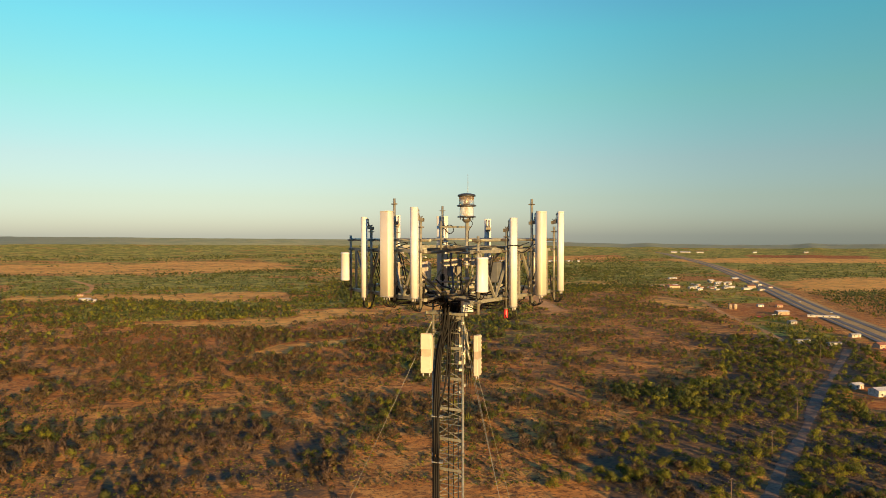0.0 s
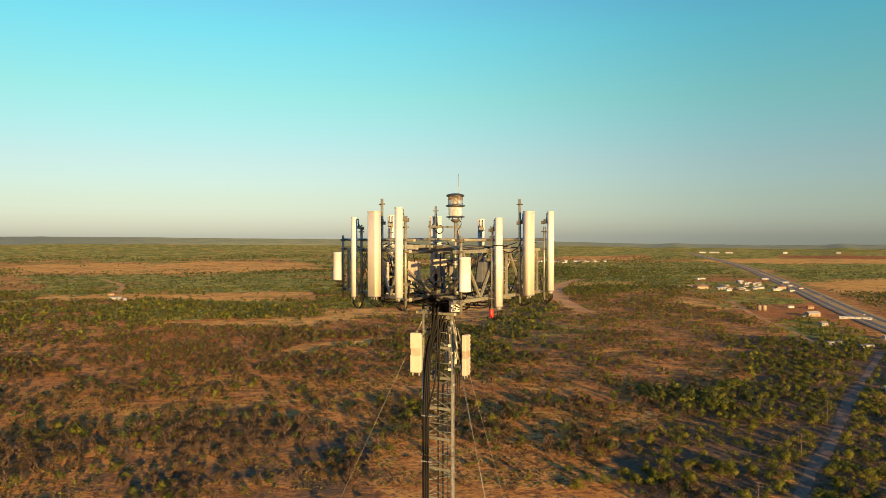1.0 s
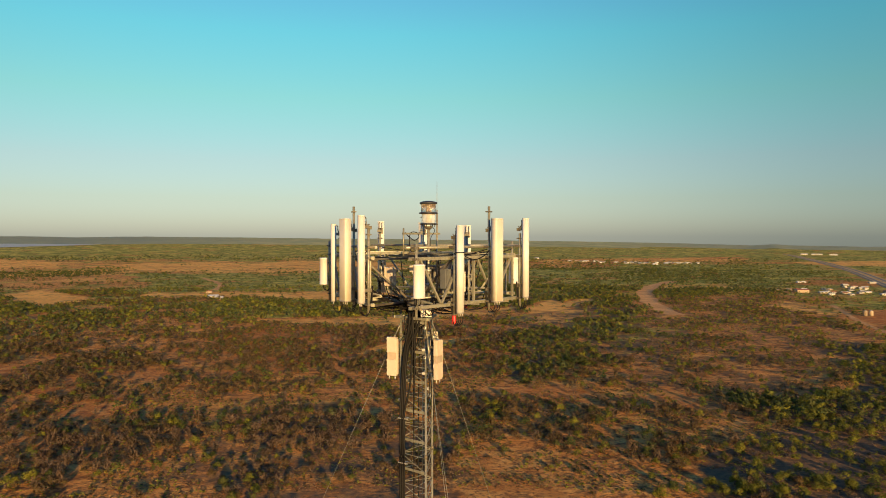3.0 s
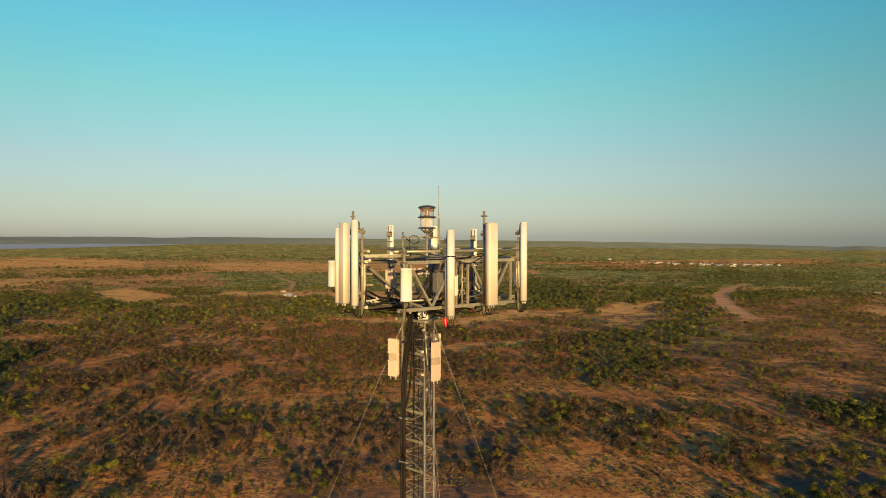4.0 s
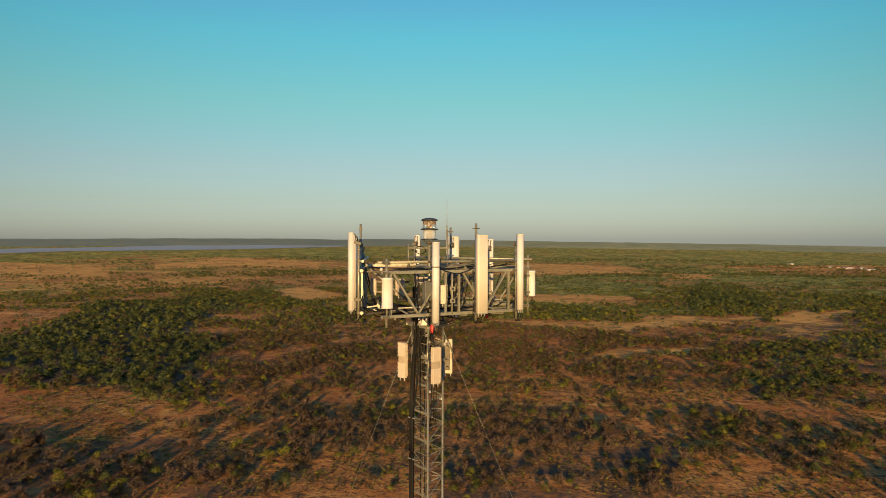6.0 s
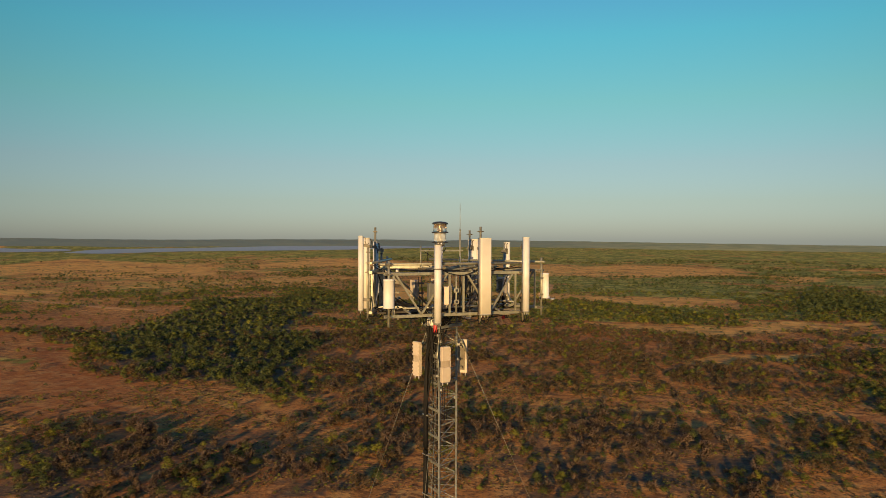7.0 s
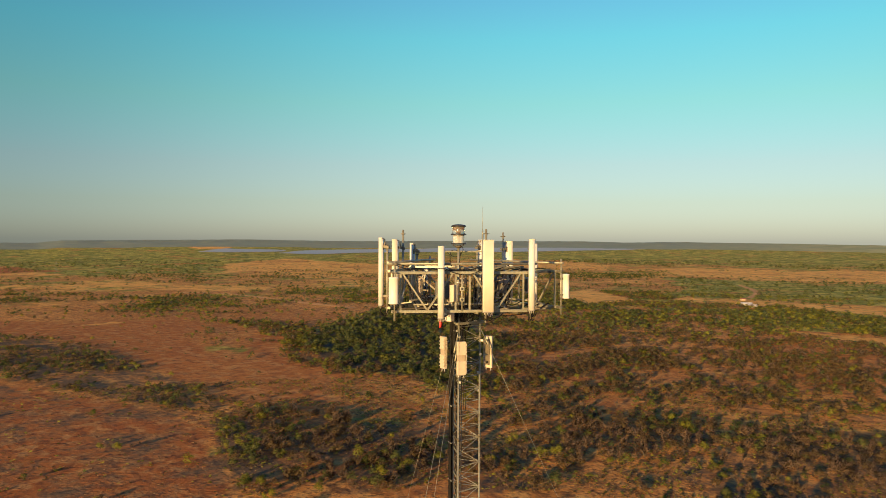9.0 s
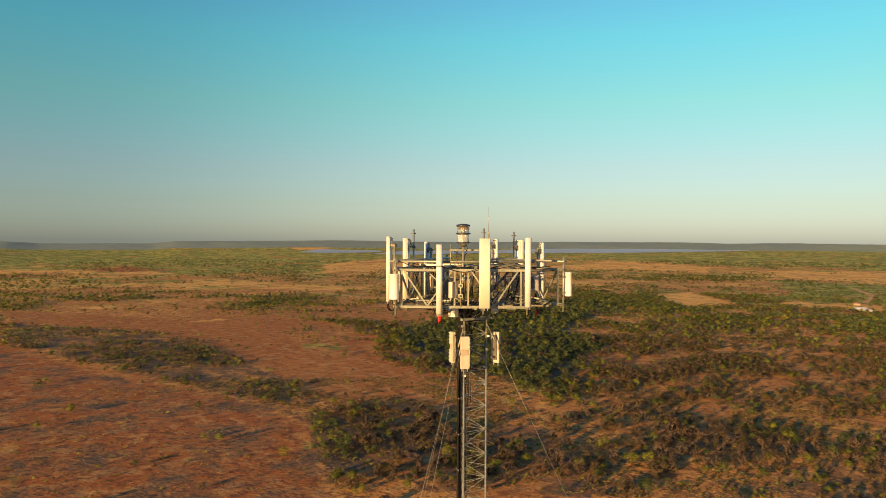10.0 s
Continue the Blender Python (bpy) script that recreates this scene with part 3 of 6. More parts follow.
def ground_sheet():
    az = np.concatenate([np.arange(-180, -40, 5.0), np.arange(-40, 92, 0.5), np.arange(92, 180, 4.0)])
    radii = np.concatenate([[2.0, 8, 16, 24], np.geomspace(32, 4880, 320)])
    a, r = np.meshgrid(np.radians(az), radii)
    x, y = -np.sin(a) * r, np.cos(a) * r
    z = height(x, y) + 0.5 * (lumps(x, y, 70) - 0.5) * np.clip(r / 100 - 0.3, 0, 1) * np.clip(3 - r / 700, 0, 1)
    z = np.where(np.minimum(beside("dirt_road", x, y), beside("side_track", x, y)) < 16, height(x, y), z)
    rows, cols = x.shape
    co = np.stack([x, y, z], -1).reshape(-1, 3)
    k = np.arange(rows * cols).reshape(rows, cols)
    nxt = np.roll(k, -1, 1)
    quads = np.stack([k[:-1], k[1:], nxt[1:], nxt[:-1]], -1).reshape(-1, 4)[:, ::-1]
    co = np.vstack([co, [[0, 0, 0]]])
    fan = np.stack([np.full(cols, len(co) - 1), nxt[0], k[0]], -1)[:, ::-1]
    me = bpy.data.meshes.new("ground")
    me.from_pydata(co.tolist(), [], quads.tolist() + fan.tolist())
    for name, values in zip(("red", "green", "tan", "painted_shade"), cover(co[:, 0], co[:, 1])):
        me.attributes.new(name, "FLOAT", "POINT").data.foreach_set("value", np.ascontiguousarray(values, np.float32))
    me.materials.append(GROUND)
    me.shade_smooth()
    return tagged(new("ground", me), "dry reddish ranch land with grass and scrub", "ground", kind="structure")


ground_sheet()


def smooth_line(points, step):
    """A plan line, rounded at its bends and cut into steps."""
    p = smooth_path([(x, y, 0) for x, y in points], 24)
    out, left = [p[0]], 0.0
    for a in p[1:]:
        if (a - out[-1]).length >= step:
            out.append(a)
    return out


def strip(name, points, width, lift, mat, label, category, step=12, offset=0.0, ragged=0.0):
    """A road or bed laid along a line of the plan, with a little thickness."""
    path = smooth_line(points, step)
    co, faces = [], []
    for k, p in enumerate(path):
        d = (path[min(k + 1, len(path) - 1)] - path[max(k - 1, 0)]).normalized()
        side = Vector((-d.y, d.x, 0))
        w = width * (1 + ragged * (float(value_noise(p.x, p.y, 40)) - 0.5))
        skirt = 1.4 if ragged else 0.3
        for s, dz in ((-w / 2 - skirt, -0.3), (-w / 2, 0.0), (w / 2, 0.0), (w / 2 + skirt, -0.3)):
            s = s + ragged * 1.2 * (random.random() - 0.5)
            q = p + side * (s + offset)
            co.append((q.x, q.y, float(height(q.x, q.y)) + lift + dz))
    for k in range(len(path) - 1):
        for j in range(3):
            faces.append((4 * k + j + 1, 4 * k + j, 4 * k + j + 4, 4 * k + j + 5))
    me = bpy.data.meshes.new(name)
    me.from_pydata(co, [], faces)
    me.materials.append(mat)
    return tagged(new(name, me), label, category, kind="structure")


strip("road_verge", LINES["highway"], 38, 0.35, VERGE, "dry yellow grass verge along a highway", "verge", 30)
for off in (-9, 9):
    strip("road", LINES["highway"], 6.4, 0.55, ASPHALT, "grey asphalt highway carriageway", "road", 30, off)
strip("road_frontage", LINES["highway"], 4.6, 0.6, ASPHALT, "asphalt frontage road beside the highway", "road", 30, 19)
strip("dirt_road", LINES["dirt_road"], 4.6, 0.1, DUST, "brown unpaved road through scrub", "road", 4, ragged=1.0)
strip("dirt_track", LINES["side_track"], 6, 0.12, GRAVEL, "pale unpaved track along a hedge", "road", 10, ragged=0.3)
strip("river_bed", LINES["river_bed"], 26, 0.4, GRAVEL, "dry sandy river bed in a bend", "river bed", 12, ragged=0.9)
strip("creek_bed", LINES["creek"], 12, 0.4, GRAVEL, "pale dry creek bed", "creek", 12, ragged=1.0)
strip("house_path", LINES["house_path"], 9, 0.4, GRAVEL, "pale drive to a far ranch house", "path", 20, ragged=0.8)


def lake():
    xs = np.array(ZONES["lake"]), np.array(ZONES["lake_east"])
    for poly in xs:
        bm = bmesh.new()
        smooth = smooth_path([(x, y, 0) for x, y in poly] + [(*poly[0], 0)], 6)[:-1]
        verts = [bm.verts.new(p) for p in smooth]
        bm.faces.new(verts)
        bmesh.ops.triangulate(bm, faces=bm.faces[:])
        bmesh.ops.subdivide_edges(bm, edges=bm.edges[:], cuts=6, use_grid_fill=True)
        bmesh.ops.triangulate(bm, faces=bm.faces[:])
        for v in bm.verts:
            v.co.z = float(height(v.co.x, v.co.y)) + 1.2
        me = bpy.data.meshes.new("water")
        bm.to_mesh(me)
        bm.free()
        me.materials.append(WATER)
        me.shade_smooth()
        if sum(p.normal.z for p in me.polygons) < 0:
            me.flip_normals()
        tagged(new("water", me), "pale blue lake far off under low hills", "lake", kind="structure")


lake()


def hills():
    """Low wooded ridges that close the land at the skyline."""
    az = np.arange(-180, 180.01, 0.25)
    far = np.array([4270, 4330, 4400, 4480, 4560, 4640, 4720, 4790, 4850, 4900, 4990.0])
    co, faces = [], []
    for a in az:
        ra = radians(a)
        start = 110 * (float(lumps(a * 30, 900.0, 60)) - 0.5) + (170 if a < -8 else 0)
        top = 99.9 + 4900 * math.tan(radians(float(skyline(a)) + 0.05 * (float(lumps(a * 40, 3.0, 60)) - 0.5)))
        foot = float(height(-math.sin(ra) * (far[0] + start), math.cos(ra) * (far[0] + start)))
        for k, r in enumerate(far):
            t = min(k / 9, 1)
            rr = r + start * (1 - t)
            x, y = -math.sin(ra) * rr, math.cos(ra) * rr
            rise = 24 * (float(lumps(x, y, 200)) - 0.5) * math.sin(math.pi * t) if 0 < t < 1 else 0
            z = top - 2 if k == 10 else max(foot + (top - foot) * t ** 0.85 + rise, float(height(x, y)) + (1.5 if k else -4))
            co.append((x, y, min(z, top) if k < 10 else z))
    n = len(far)
    for k in range(len(az) - 1):
        for j in range(n - 1):
            faces.append((n * k + j, n * k + n + j, n * k + n + 1 + j, n * k + 1 + j)[::-1])
    me = bpy.data.meshes.new("backdrop")
    me.from_pydata(co, [], faces)
    where = np.array(co)
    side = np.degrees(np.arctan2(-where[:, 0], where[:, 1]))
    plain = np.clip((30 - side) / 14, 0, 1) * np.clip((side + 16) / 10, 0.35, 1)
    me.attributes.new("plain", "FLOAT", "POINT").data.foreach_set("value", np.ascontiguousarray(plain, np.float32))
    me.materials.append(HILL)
    me.shade_smooth()
    tagged(new("backdrop", me), "low wooded hills on the skyline, tinted blue-green for haze", "hills", kind="structure")


hills()


# ---- the tower ----
ZB = 99.92                            # top of the beacon
AXIS = Vector((-0.32, 0.76, 0))
LEG_AZ, LEG_R = (177, 297, 57), 0.5
LEGS = [AXIS + Vector((LEG_R * math.cos(radians(a)), LEG_R * math.sin(radians(a)), 0)) for a in LEG_AZ]
TOP = ZB - 2.55
PITCH = 0.385


def lattice_tower():
    t = thing("lattice_tower", "guyed galvanised steel lattice mast with three legs", "tower")
    for p in LEGS:
        bm = bmesh.new()
        tube(bm, p, p + Vector((0, 0, TOP)), 0.03, 10)
        part("leg", bm, STEEL, t)
        for k in range(8):
            z = TOP - 0.9 - 3.05 * k
            bm = bmesh.new()
            tube(bm, p + Vector((0, 0, z - 0.05)), p + Vector((0, 0, z + 0.05)), 0.052, 10)
            part("leg_flange", bm, STEEL_OLD, t)
    rest = bmesh.new()
    levels = int(TOP / PITCH)
    for i in range(levels):
        z = TOP - 0.15 - PITCH * i
        for f in range(3):
            a, b = LEGS[f], LEGS[(f + 1) % 3]
            up = Vector((0, 0, z))
            near = i < 34
            bm = bmesh.new() if near else rest
            if i % 2 and f == 0:
                bar(bm, a + up, b + up, 0.012, 0.07)
            else:
                tube(bm, a + up, b + up, 0.011, 5, caps=False)
            if near:
                part("horizontal_brace", bm, STEEL, t)
            if z > PITCH:
                bm = bmesh.new() if near else rest
                lo, hi = (a, b) if (i + f) % 2 else (b, a)
                tube(bm, hi + up, lo + up - Vector((0, 0, PITCH)), 0.01, 5, caps=False)
                if near:
                    part("diagonal_brace", bm, STEEL, t)
    tagged(part("lower_bracing", rest, STEEL, t), kind="stuff")
    bm = bmesh.new()
    for f in range(3):
        a, b = LEGS[f], LEGS[(f + 1) % 3]
        bar(bm, AXIS + 1.3 * (a.lerp(b, -0.04) - AXIS) + Vector((0, 0, ZB - 2.98)), AXIS + 1.3 * (a.lerp(b, 1.04) - AXIS) + Vector((0, 0, ZB - 2.98)), 0.05, 0.07)
    part("top_collar", bm, STEEL, t)
    # inner ladder for the feeders
    bm = bmesh.new()
    rail = [AXIS + Vector((-0.12, -0.18, 0)), AXIS + Vector((0.12, -0.22, 0))]
    for p in rail:
        tube(bm, p + Vector((0, 0, ZB - 16)), p + Vector((0, 0, ZB - 3)), 0.014, 6)
    for k in range(44):
        z = ZB - 3.1 - 0.29 * k
        tube(bm, rail[0] + Vector((0, 0, z)), rail[1] + Vector((0, 0, z)), 0.009, 5)
    part("cable_ladder", bm, STEEL_OLD, t)
    bm = bmesh.new()
    box(bm, (AXIS.x, AXIS.y, 0.35), (1.8, 1.8, 0.7), None, 0.05)
    part("footing", bm, GROUT, t)
    return t


lattice_tower()


def guy_wire(leg, az, slope, z):
    a = LEGS[leg] + Vector((0, 0, z))
    d = Vector((math.cos(radians(az)), math.sin(radians(az)), 0))
    foot = a + d * (z / slope) - Vector((0, 0, z))
    t = thing("guy_wire", "thin twisted steel guy wire of the mast", "guy wire", "guy wires of the mast", foot)
    bm = bmesh.new()
    sag = [a.lerp(foot, k / 10) - Vector((0, 0, 1.2 * math.sin(math.pi * k / 10))) for k in range(11)]
    cable(bm, [p - foot for p in sag], 0.005, 5, 3)
    part("wire", bm, STEEL, t)
    bm = bmesh.new()
    way = (foot - a).normalized()
    tube(bm, a - foot, a - foot + way * 0.35, 0.018, 6)
    tube(bm, a - foot + way * 0.35, a - foot + way * 0.75, 0.026, 8)
    part("end_fitting", bm, STEEL, t)
    bm = bmesh.new()
    box(bm, (0, 0, 0.1), (0.9, 0.9, 0.7), None, 0.04)
    part("anchor_block", bm, GROUT, t)


for leg, az, slope in ((0, 168, 2.05), (1, 292, 1.9), (2, 55, 2.05)):
    guy_wire(leg, az, slope, ZB - 3.15)
guy_wire(1, 296, 2.05, ZB - 3.4)

# Three antenna frames: middle of the pipe line, direction of the tangent
SECTORS = [((1.16, -0.755), 55.1), ((0.12, 2.70), 175.4), ((-2.085, 0.05), 298.8)]
PIPES = (-1.92, -0.64, 0.64, 1.92)
PIPE_OUT = (0.02, -0.015, -0.02)        # pipes a little before or behind the frame line
PIPE_ENDS = [[(-1.04, -2.71), (-0.93, -2.70), (-0.15, -2.66), (-0.80, -2.68)],
             [(-1.01, -2.69), (-0.75, -2.68), (-0.2, -2.66), (-0.8, -2.68)],
             [(-1.02, -2.69), (-0.8, -2.68), (-0.15, -2.56), (-0.71, -2.66)]]


def antenna_frame(k):
    (mx, my), tangent = SECTORS[k]
    t = thing("antenna_frame", "galvanised steel truss frame that carries antenna pipes on the mast head", "antenna frame", "frames on the mast head", (mx, my, ZB))
    t.rotation_euler = (0, 0, radians(tangent - 90))
    for z, w in ((-1.38, 0.075), (-2.46, 0.075)):
        bm = bmesh.new()
        bar(bm, (-0.1, -2.0, z), (-0.1, 2.0, z), w, w)
        part("chord", bm, STEEL, t)
    bm = bmesh.new()
    tube(bm, (-0.13, -2.1, -1.13), (-0.13, 2.15, -1.13), 0.034, 10)
    part("tie_pipe", bm, STEEL, t)
    for y in (-1.75, -0.2, 0.2, 1.75):
        bm = bmesh.new()
        bar(bm, (-0.1, y, -1.42), (-0.1, y, -2.42), 0.05, 0.05)
        part("upright", bm, STEEL, t)
    for y0, y1 in ((-1.68, -1.0), (-0.3, -1.0), (0.3, 0.97), (1.65, 0.97)):
        bm = bmesh.new()
        bar(bm, (-0.08, y0, -1.42), (-0.08, y1, -2.43), 0.05, 0.045)
        part("diagonal", bm, STEEL, t)
    # arms back to the mast
    for y in (-0.28, 0.28):
        for z in (-1.3, -2.52):
            bm = bmesh.new()
            bar(bm, (-0.12, y * 1.5, z), (-1.62, y, z), 0.06, 0.06)
            part("arm", bm, STEEL, t)
        bm = bmesh.new()
        bar(bm, (-0.2, y * 1.45, -1.34), (-1.5, y, -2.45), 0.05, 0.05)
        part("arm_brace", bm, STEEL_OLD, t)
        bm = bmesh.new()
        tube(bm, (-0.12, y * 5.8, -1.42), (-1.55, y, -1.45), 0.025, 8)
        part("tie_back", bm, STEEL_OLD, t)
        bm = bmesh.new()
        bar(bm, (-0.12, y * 5.8, -2.52), (-1.55, y, -2.55), 0.055, 0.05)
        part("tie_back", bm, STEEL_OLD, t)
    for z in (-1.36, -2.52):
        bm = bmesh.new()
        bar(bm, (-1.6, -0.5, z), (-1.6, 0.5, z), 0.08, 0.16)
        part("collar", bm, STEEL_OLD, t)
    # lower inner rail that carries radio units
    bm = bmesh.new()
    tube(bm, (-0.5, -1.35, -2.3), (-0.5, 1.3, -2.3), 0.024, 8)
    part("inner_rail", bm, STEEL, t)
    for y in (-1.3, 1.25):
        bm = bmesh.new()
        bar(bm, (-0.08, y, -2.4), (-0.55, y, -2.33), 0.035, 0.035)
        part("rail_bracket", bm, STEEL, t)
    for y, (z0, z1) in zip(PIPES, PIPE_ENDS[k]):
        o = PIPE_OUT[k]
        bm = bmesh.new()
        tube(bm, (o, y, z1), (o, y, z0), 0.032, 12)
        pipe = part("mount_pipe", bm, STEEL, t)
        for dz in (0.13,):
            bm = bmesh.new()
            tube(bm, (o + 0.042, y - 0.085, z0 - dz), (o + 0.042, y + 0.085, z0 - dz), 0.008, 6)
            tube(bm, (o - 0.042, y - 0.085, z0 - dz), (o - 0.042, y + 0.085, z0 - dz), 0.008, 6)
            box(bm, (o, y - 0.05, z0 - dz), (0.1, 0.01, 0.03))
            box(bm, (o, y + 0.05, z0 - dz), (0.1, 0.01, 0.03))
            part("head_clamp", bm, STEEL_OLD, pipe)
        for z in (-1.13, -1.38, -2.46):
            bm = bmesh.new()
            box(bm, (o - 0.055, y, z), (0.17, 0.13, 0.05), None, 0.006)
            for s in (-1, 1):
                tube(bm, (-0.16, y + 0.055 * s, z), (o + 0.075, y + 0.055 * s, z), 0.008, 6)
            part("pipe_clamp", bm, STEEL_OLD, pipe)
    return t


for k in range(3):
    antenna_frame(k)


def sector_pose(k, y, z, turn=0.0, out=0.0):
    (mx, my), tangent = SECTORS[k]
    a, n = radians(tangent), radians(tangent - 90)
    return pose(mx + y * math.cos(a) + out * math.cos(n), my + y * math.sin(a) + out * math.sin(n), ZB + z, 0, 0, tangent - 90 + turn)


def rounded(w, d, r, x0, steps=6):
    """Outline of a radome: flat back at x0, front rounded by r."""
    out = [(x0, -w / 2), (x0 + d - r, -w / 2)]
    out += [(x0 + d - r + r * math.sin(t * math.pi / 2 / steps), -w / 2 + min(r, w / 2) * (1 - math.cos(t * math.pi / 2 / steps))) for t in range(1, steps + 1)]
    out += [(x0 + d - r + r * math.cos(t * math.pi / 2 / steps), w / 2 - min(r, w / 2) * (1 - math.sin(t * math.pi / 2 / steps))) for t in range(0 if w / 2 > r else 1, steps + 1)]
    return out + [(x0, w / 2)]


def panel_antenna(name, label, w, d, r, x0, mat, tall=2.02, hang=0.28):
    t = thing(name, label, "panel antenna", "panel antennas on the mast head")
    bm = bmesh.new()
    extrude_outline(bm, rounded(w, d, r, x0), 0.03, tall - 0.02)
    part("radome", bm, mat, t)
    for z0, z1 in ((0, 0.03), (tall - 0.02, tall)):
        bm = bmesh.new()
        extrude_outline(bm, rounded(w + 0.006, d + 0.004, r, x0 - 0.002), z0, z1)
        part("end_cap", bm, GREYCAP if z0 == 0 else mat, t)
    for z in (0.3, tall - 0.28):
        bm = bmesh.new()
        for s in (-1, 1):
            bar(bm, (-0.05, 0.045 * s, z), (x0 + 0.01, 0.045 * s, z + (0.03 if z > 1 else 0)), 0.008, 0.07)
        box(bm, (-0.045, 0, z), (0.02, 0.14, 0.08), None, 0.004)
        box(bm, (x0 - 0.006, 0, z), (0.02, 0.12, 0.16), None, 0.004)
        part("bracket", bm, STEEL_OLD, t)
    # folding tilt arms at the head of the radome
    for s in (-1, 1):
        bm = bmesh.new()
        cable(bm, [(-0.02, 0.04 * s, tall - 0.2), (x0 * 0.3, 0.04 * s, tall - 0.24), (x0 * 0.55, 0.04 * s, tall - 0.16), (x0 * 0.6, 0.04 * s, tall - 0.06), (x0 + 0.01, 0.04 * s, tall - 0.03)], 0.012, 6, 4)
        part("tilt_arm", bm, STEEL_OLD, t)
    bm = bmesh.new()
    tube(bm, (x0 * 0.5, -0.06, tall - 0.2), (x0 * 0.5, 0.06, tall - 0.2), 0.01, 8)
    part("hinge_pin", bm, STEEL_OLD, t)
    bm = bmesh.new()
    extrude_outline(bm, rounded(w * 0.94, 0.012, 0.005, x0 - 0.014), 0.04, tall - 0.05)
    part("back_plate", bm, WHITE, t)
    for s in (-0.3, 0, 0.3):
        bm = bmesh.new()
        tube(bm, (x0 + d * 0.45, s * w, 0), (x0 + d * 0.45, s * w, -0.07), 0.014, 8)
        port = part("connector", bm, STRAP, t)
        bm = bmesh.new()
        cable(bm, [(x0 + d * 0.45, s * w, -0.05), (x0 + d * 0.4, s * w * 1.2, -hang * 0.7), (x0 * 0.4, s * w, -hang), (-0.06, s * 0.1, -0.02), (-0.1, s * 0.06, 0.4)], 0.011, 6, 5)
        part("jumper_cable", bm, BLACK, port)
    return t


slim = panel_antenna("panel_antenna", "tall slim white sector antenna with a rounded radome", 0.185, 0.125, 0.085, 0.14, WHITE)
wide = panel_antenna("panel_antenna", "tall wide cream sector antenna with a flat front", 0.315, 0.16, 0.035, 0.17, CREAM, hang=0.24)
# sector, place along the frame, foot of the radome, turn about its pipe
slots = [(slim, 0, -0.64, -2.65, -4), (wide, 0, 0.64, -2.47, 3), (slim, 0, 1.92, -2.44, 0),
         (slim, 1, -0.64, -2.58, 4), (wide, 1, 0.64, -2.5, 4), (slim, 1, 1.92, -2.46, 6),
         (slim, 2, -0.64, -2.58, -10), (wide, 2, 0.64, -2.47, 14), (slim, 2, 1.92, -2.42, 8)]
used = set()
for kind, k, y, z, turn in slots:
    m = sector_pose(k, y, z, turn, PIPE_OUT[k])
    if kind in used:
        copy_thing(kind, m)
    else:
        kind.matrix_basis = m
        used.add(kind)


def small_antenna():
    t = thing("canister_antenna", "short white drum antenna with capped ends on a steel pipe", "antenna", "drum antennas at the frame corners")
    bm = bmesh.new()
    prof = [(0.12, 0.0), (0.143, 0.01), (0.143, 0.035), (0.136, 0.04), (0.136, 0.70), (0.143, 0.705), (0.143, 0.725), (0.13, 0.74), (0.05, 0.745)]
    lathe(bm, prof, 28, (0.2, 0, 0))
    bmesh.ops.scale(bm, vec=(0.78, 1, 1), verts=bm.verts)
    part("radome", bm, WHITE, t)
    for z in (0.12, 0.6):
        bm = bmesh.new()
        bar(bm, (-0.05, 0, z), (0.08, 0, z), 0.06, 0.05)
        part("bracket", bm, STEEL_OLD, t)
    for s in (-0.05, 0.05):
        bm = bmesh.new()
        cable(bm, [(0.14, s, 0.01), (0.13, s, -0.12), (0.02, s * 0.6, -0.16), (-0.06, 0, 0.05)], 0.011, 6, 5)
        part("jumper_cable", bm, BLACK, t)
    return t


drum = small_antenna()
drum.matrix_basis = sector_pose(0, -1.92, -2.23, -16)
copy_thing(drum, sector_pose(1, -1.92, -2.21, -8))
copy_thing(drum, sector_pose(2, -1.92, -2.21, 10))


def pipe_cap(k, y, z, mat, word, name, size=1.0):
    t = thing(name, word + " plastic lamp cover at the foot of a mount pipe", "lamp", "", sector_pose(k, y, z).translation)
    bm = bmesh.new()
    lathe(bm, [(0.03, -0.2), (0.047, -0.196), (0.05, -0.18), (0.05, -0.012), (0.044, 0.0)], 14)
    part("cover", bm, mat, t)
    t.scale = (size, size, size)
    bm = bmesh.new()
    lathe(bm, [(0.03, 0.0), (0.045, 0.005), (0.045, 0.03), (0.02, 0.035)], 14)
    part("collar", bm, STEEL_OLD, t)


pipe_cap(0, -0.64, -2.71, RED, "bright red", "red_marker")
pipe_cap(1, -0.6, -2.71, RED, "dull red", "red_marker")
pipe_cap(2, -0.72, -2.71, YELLOW, "dull yellow", "yellow_marker", 0.6)


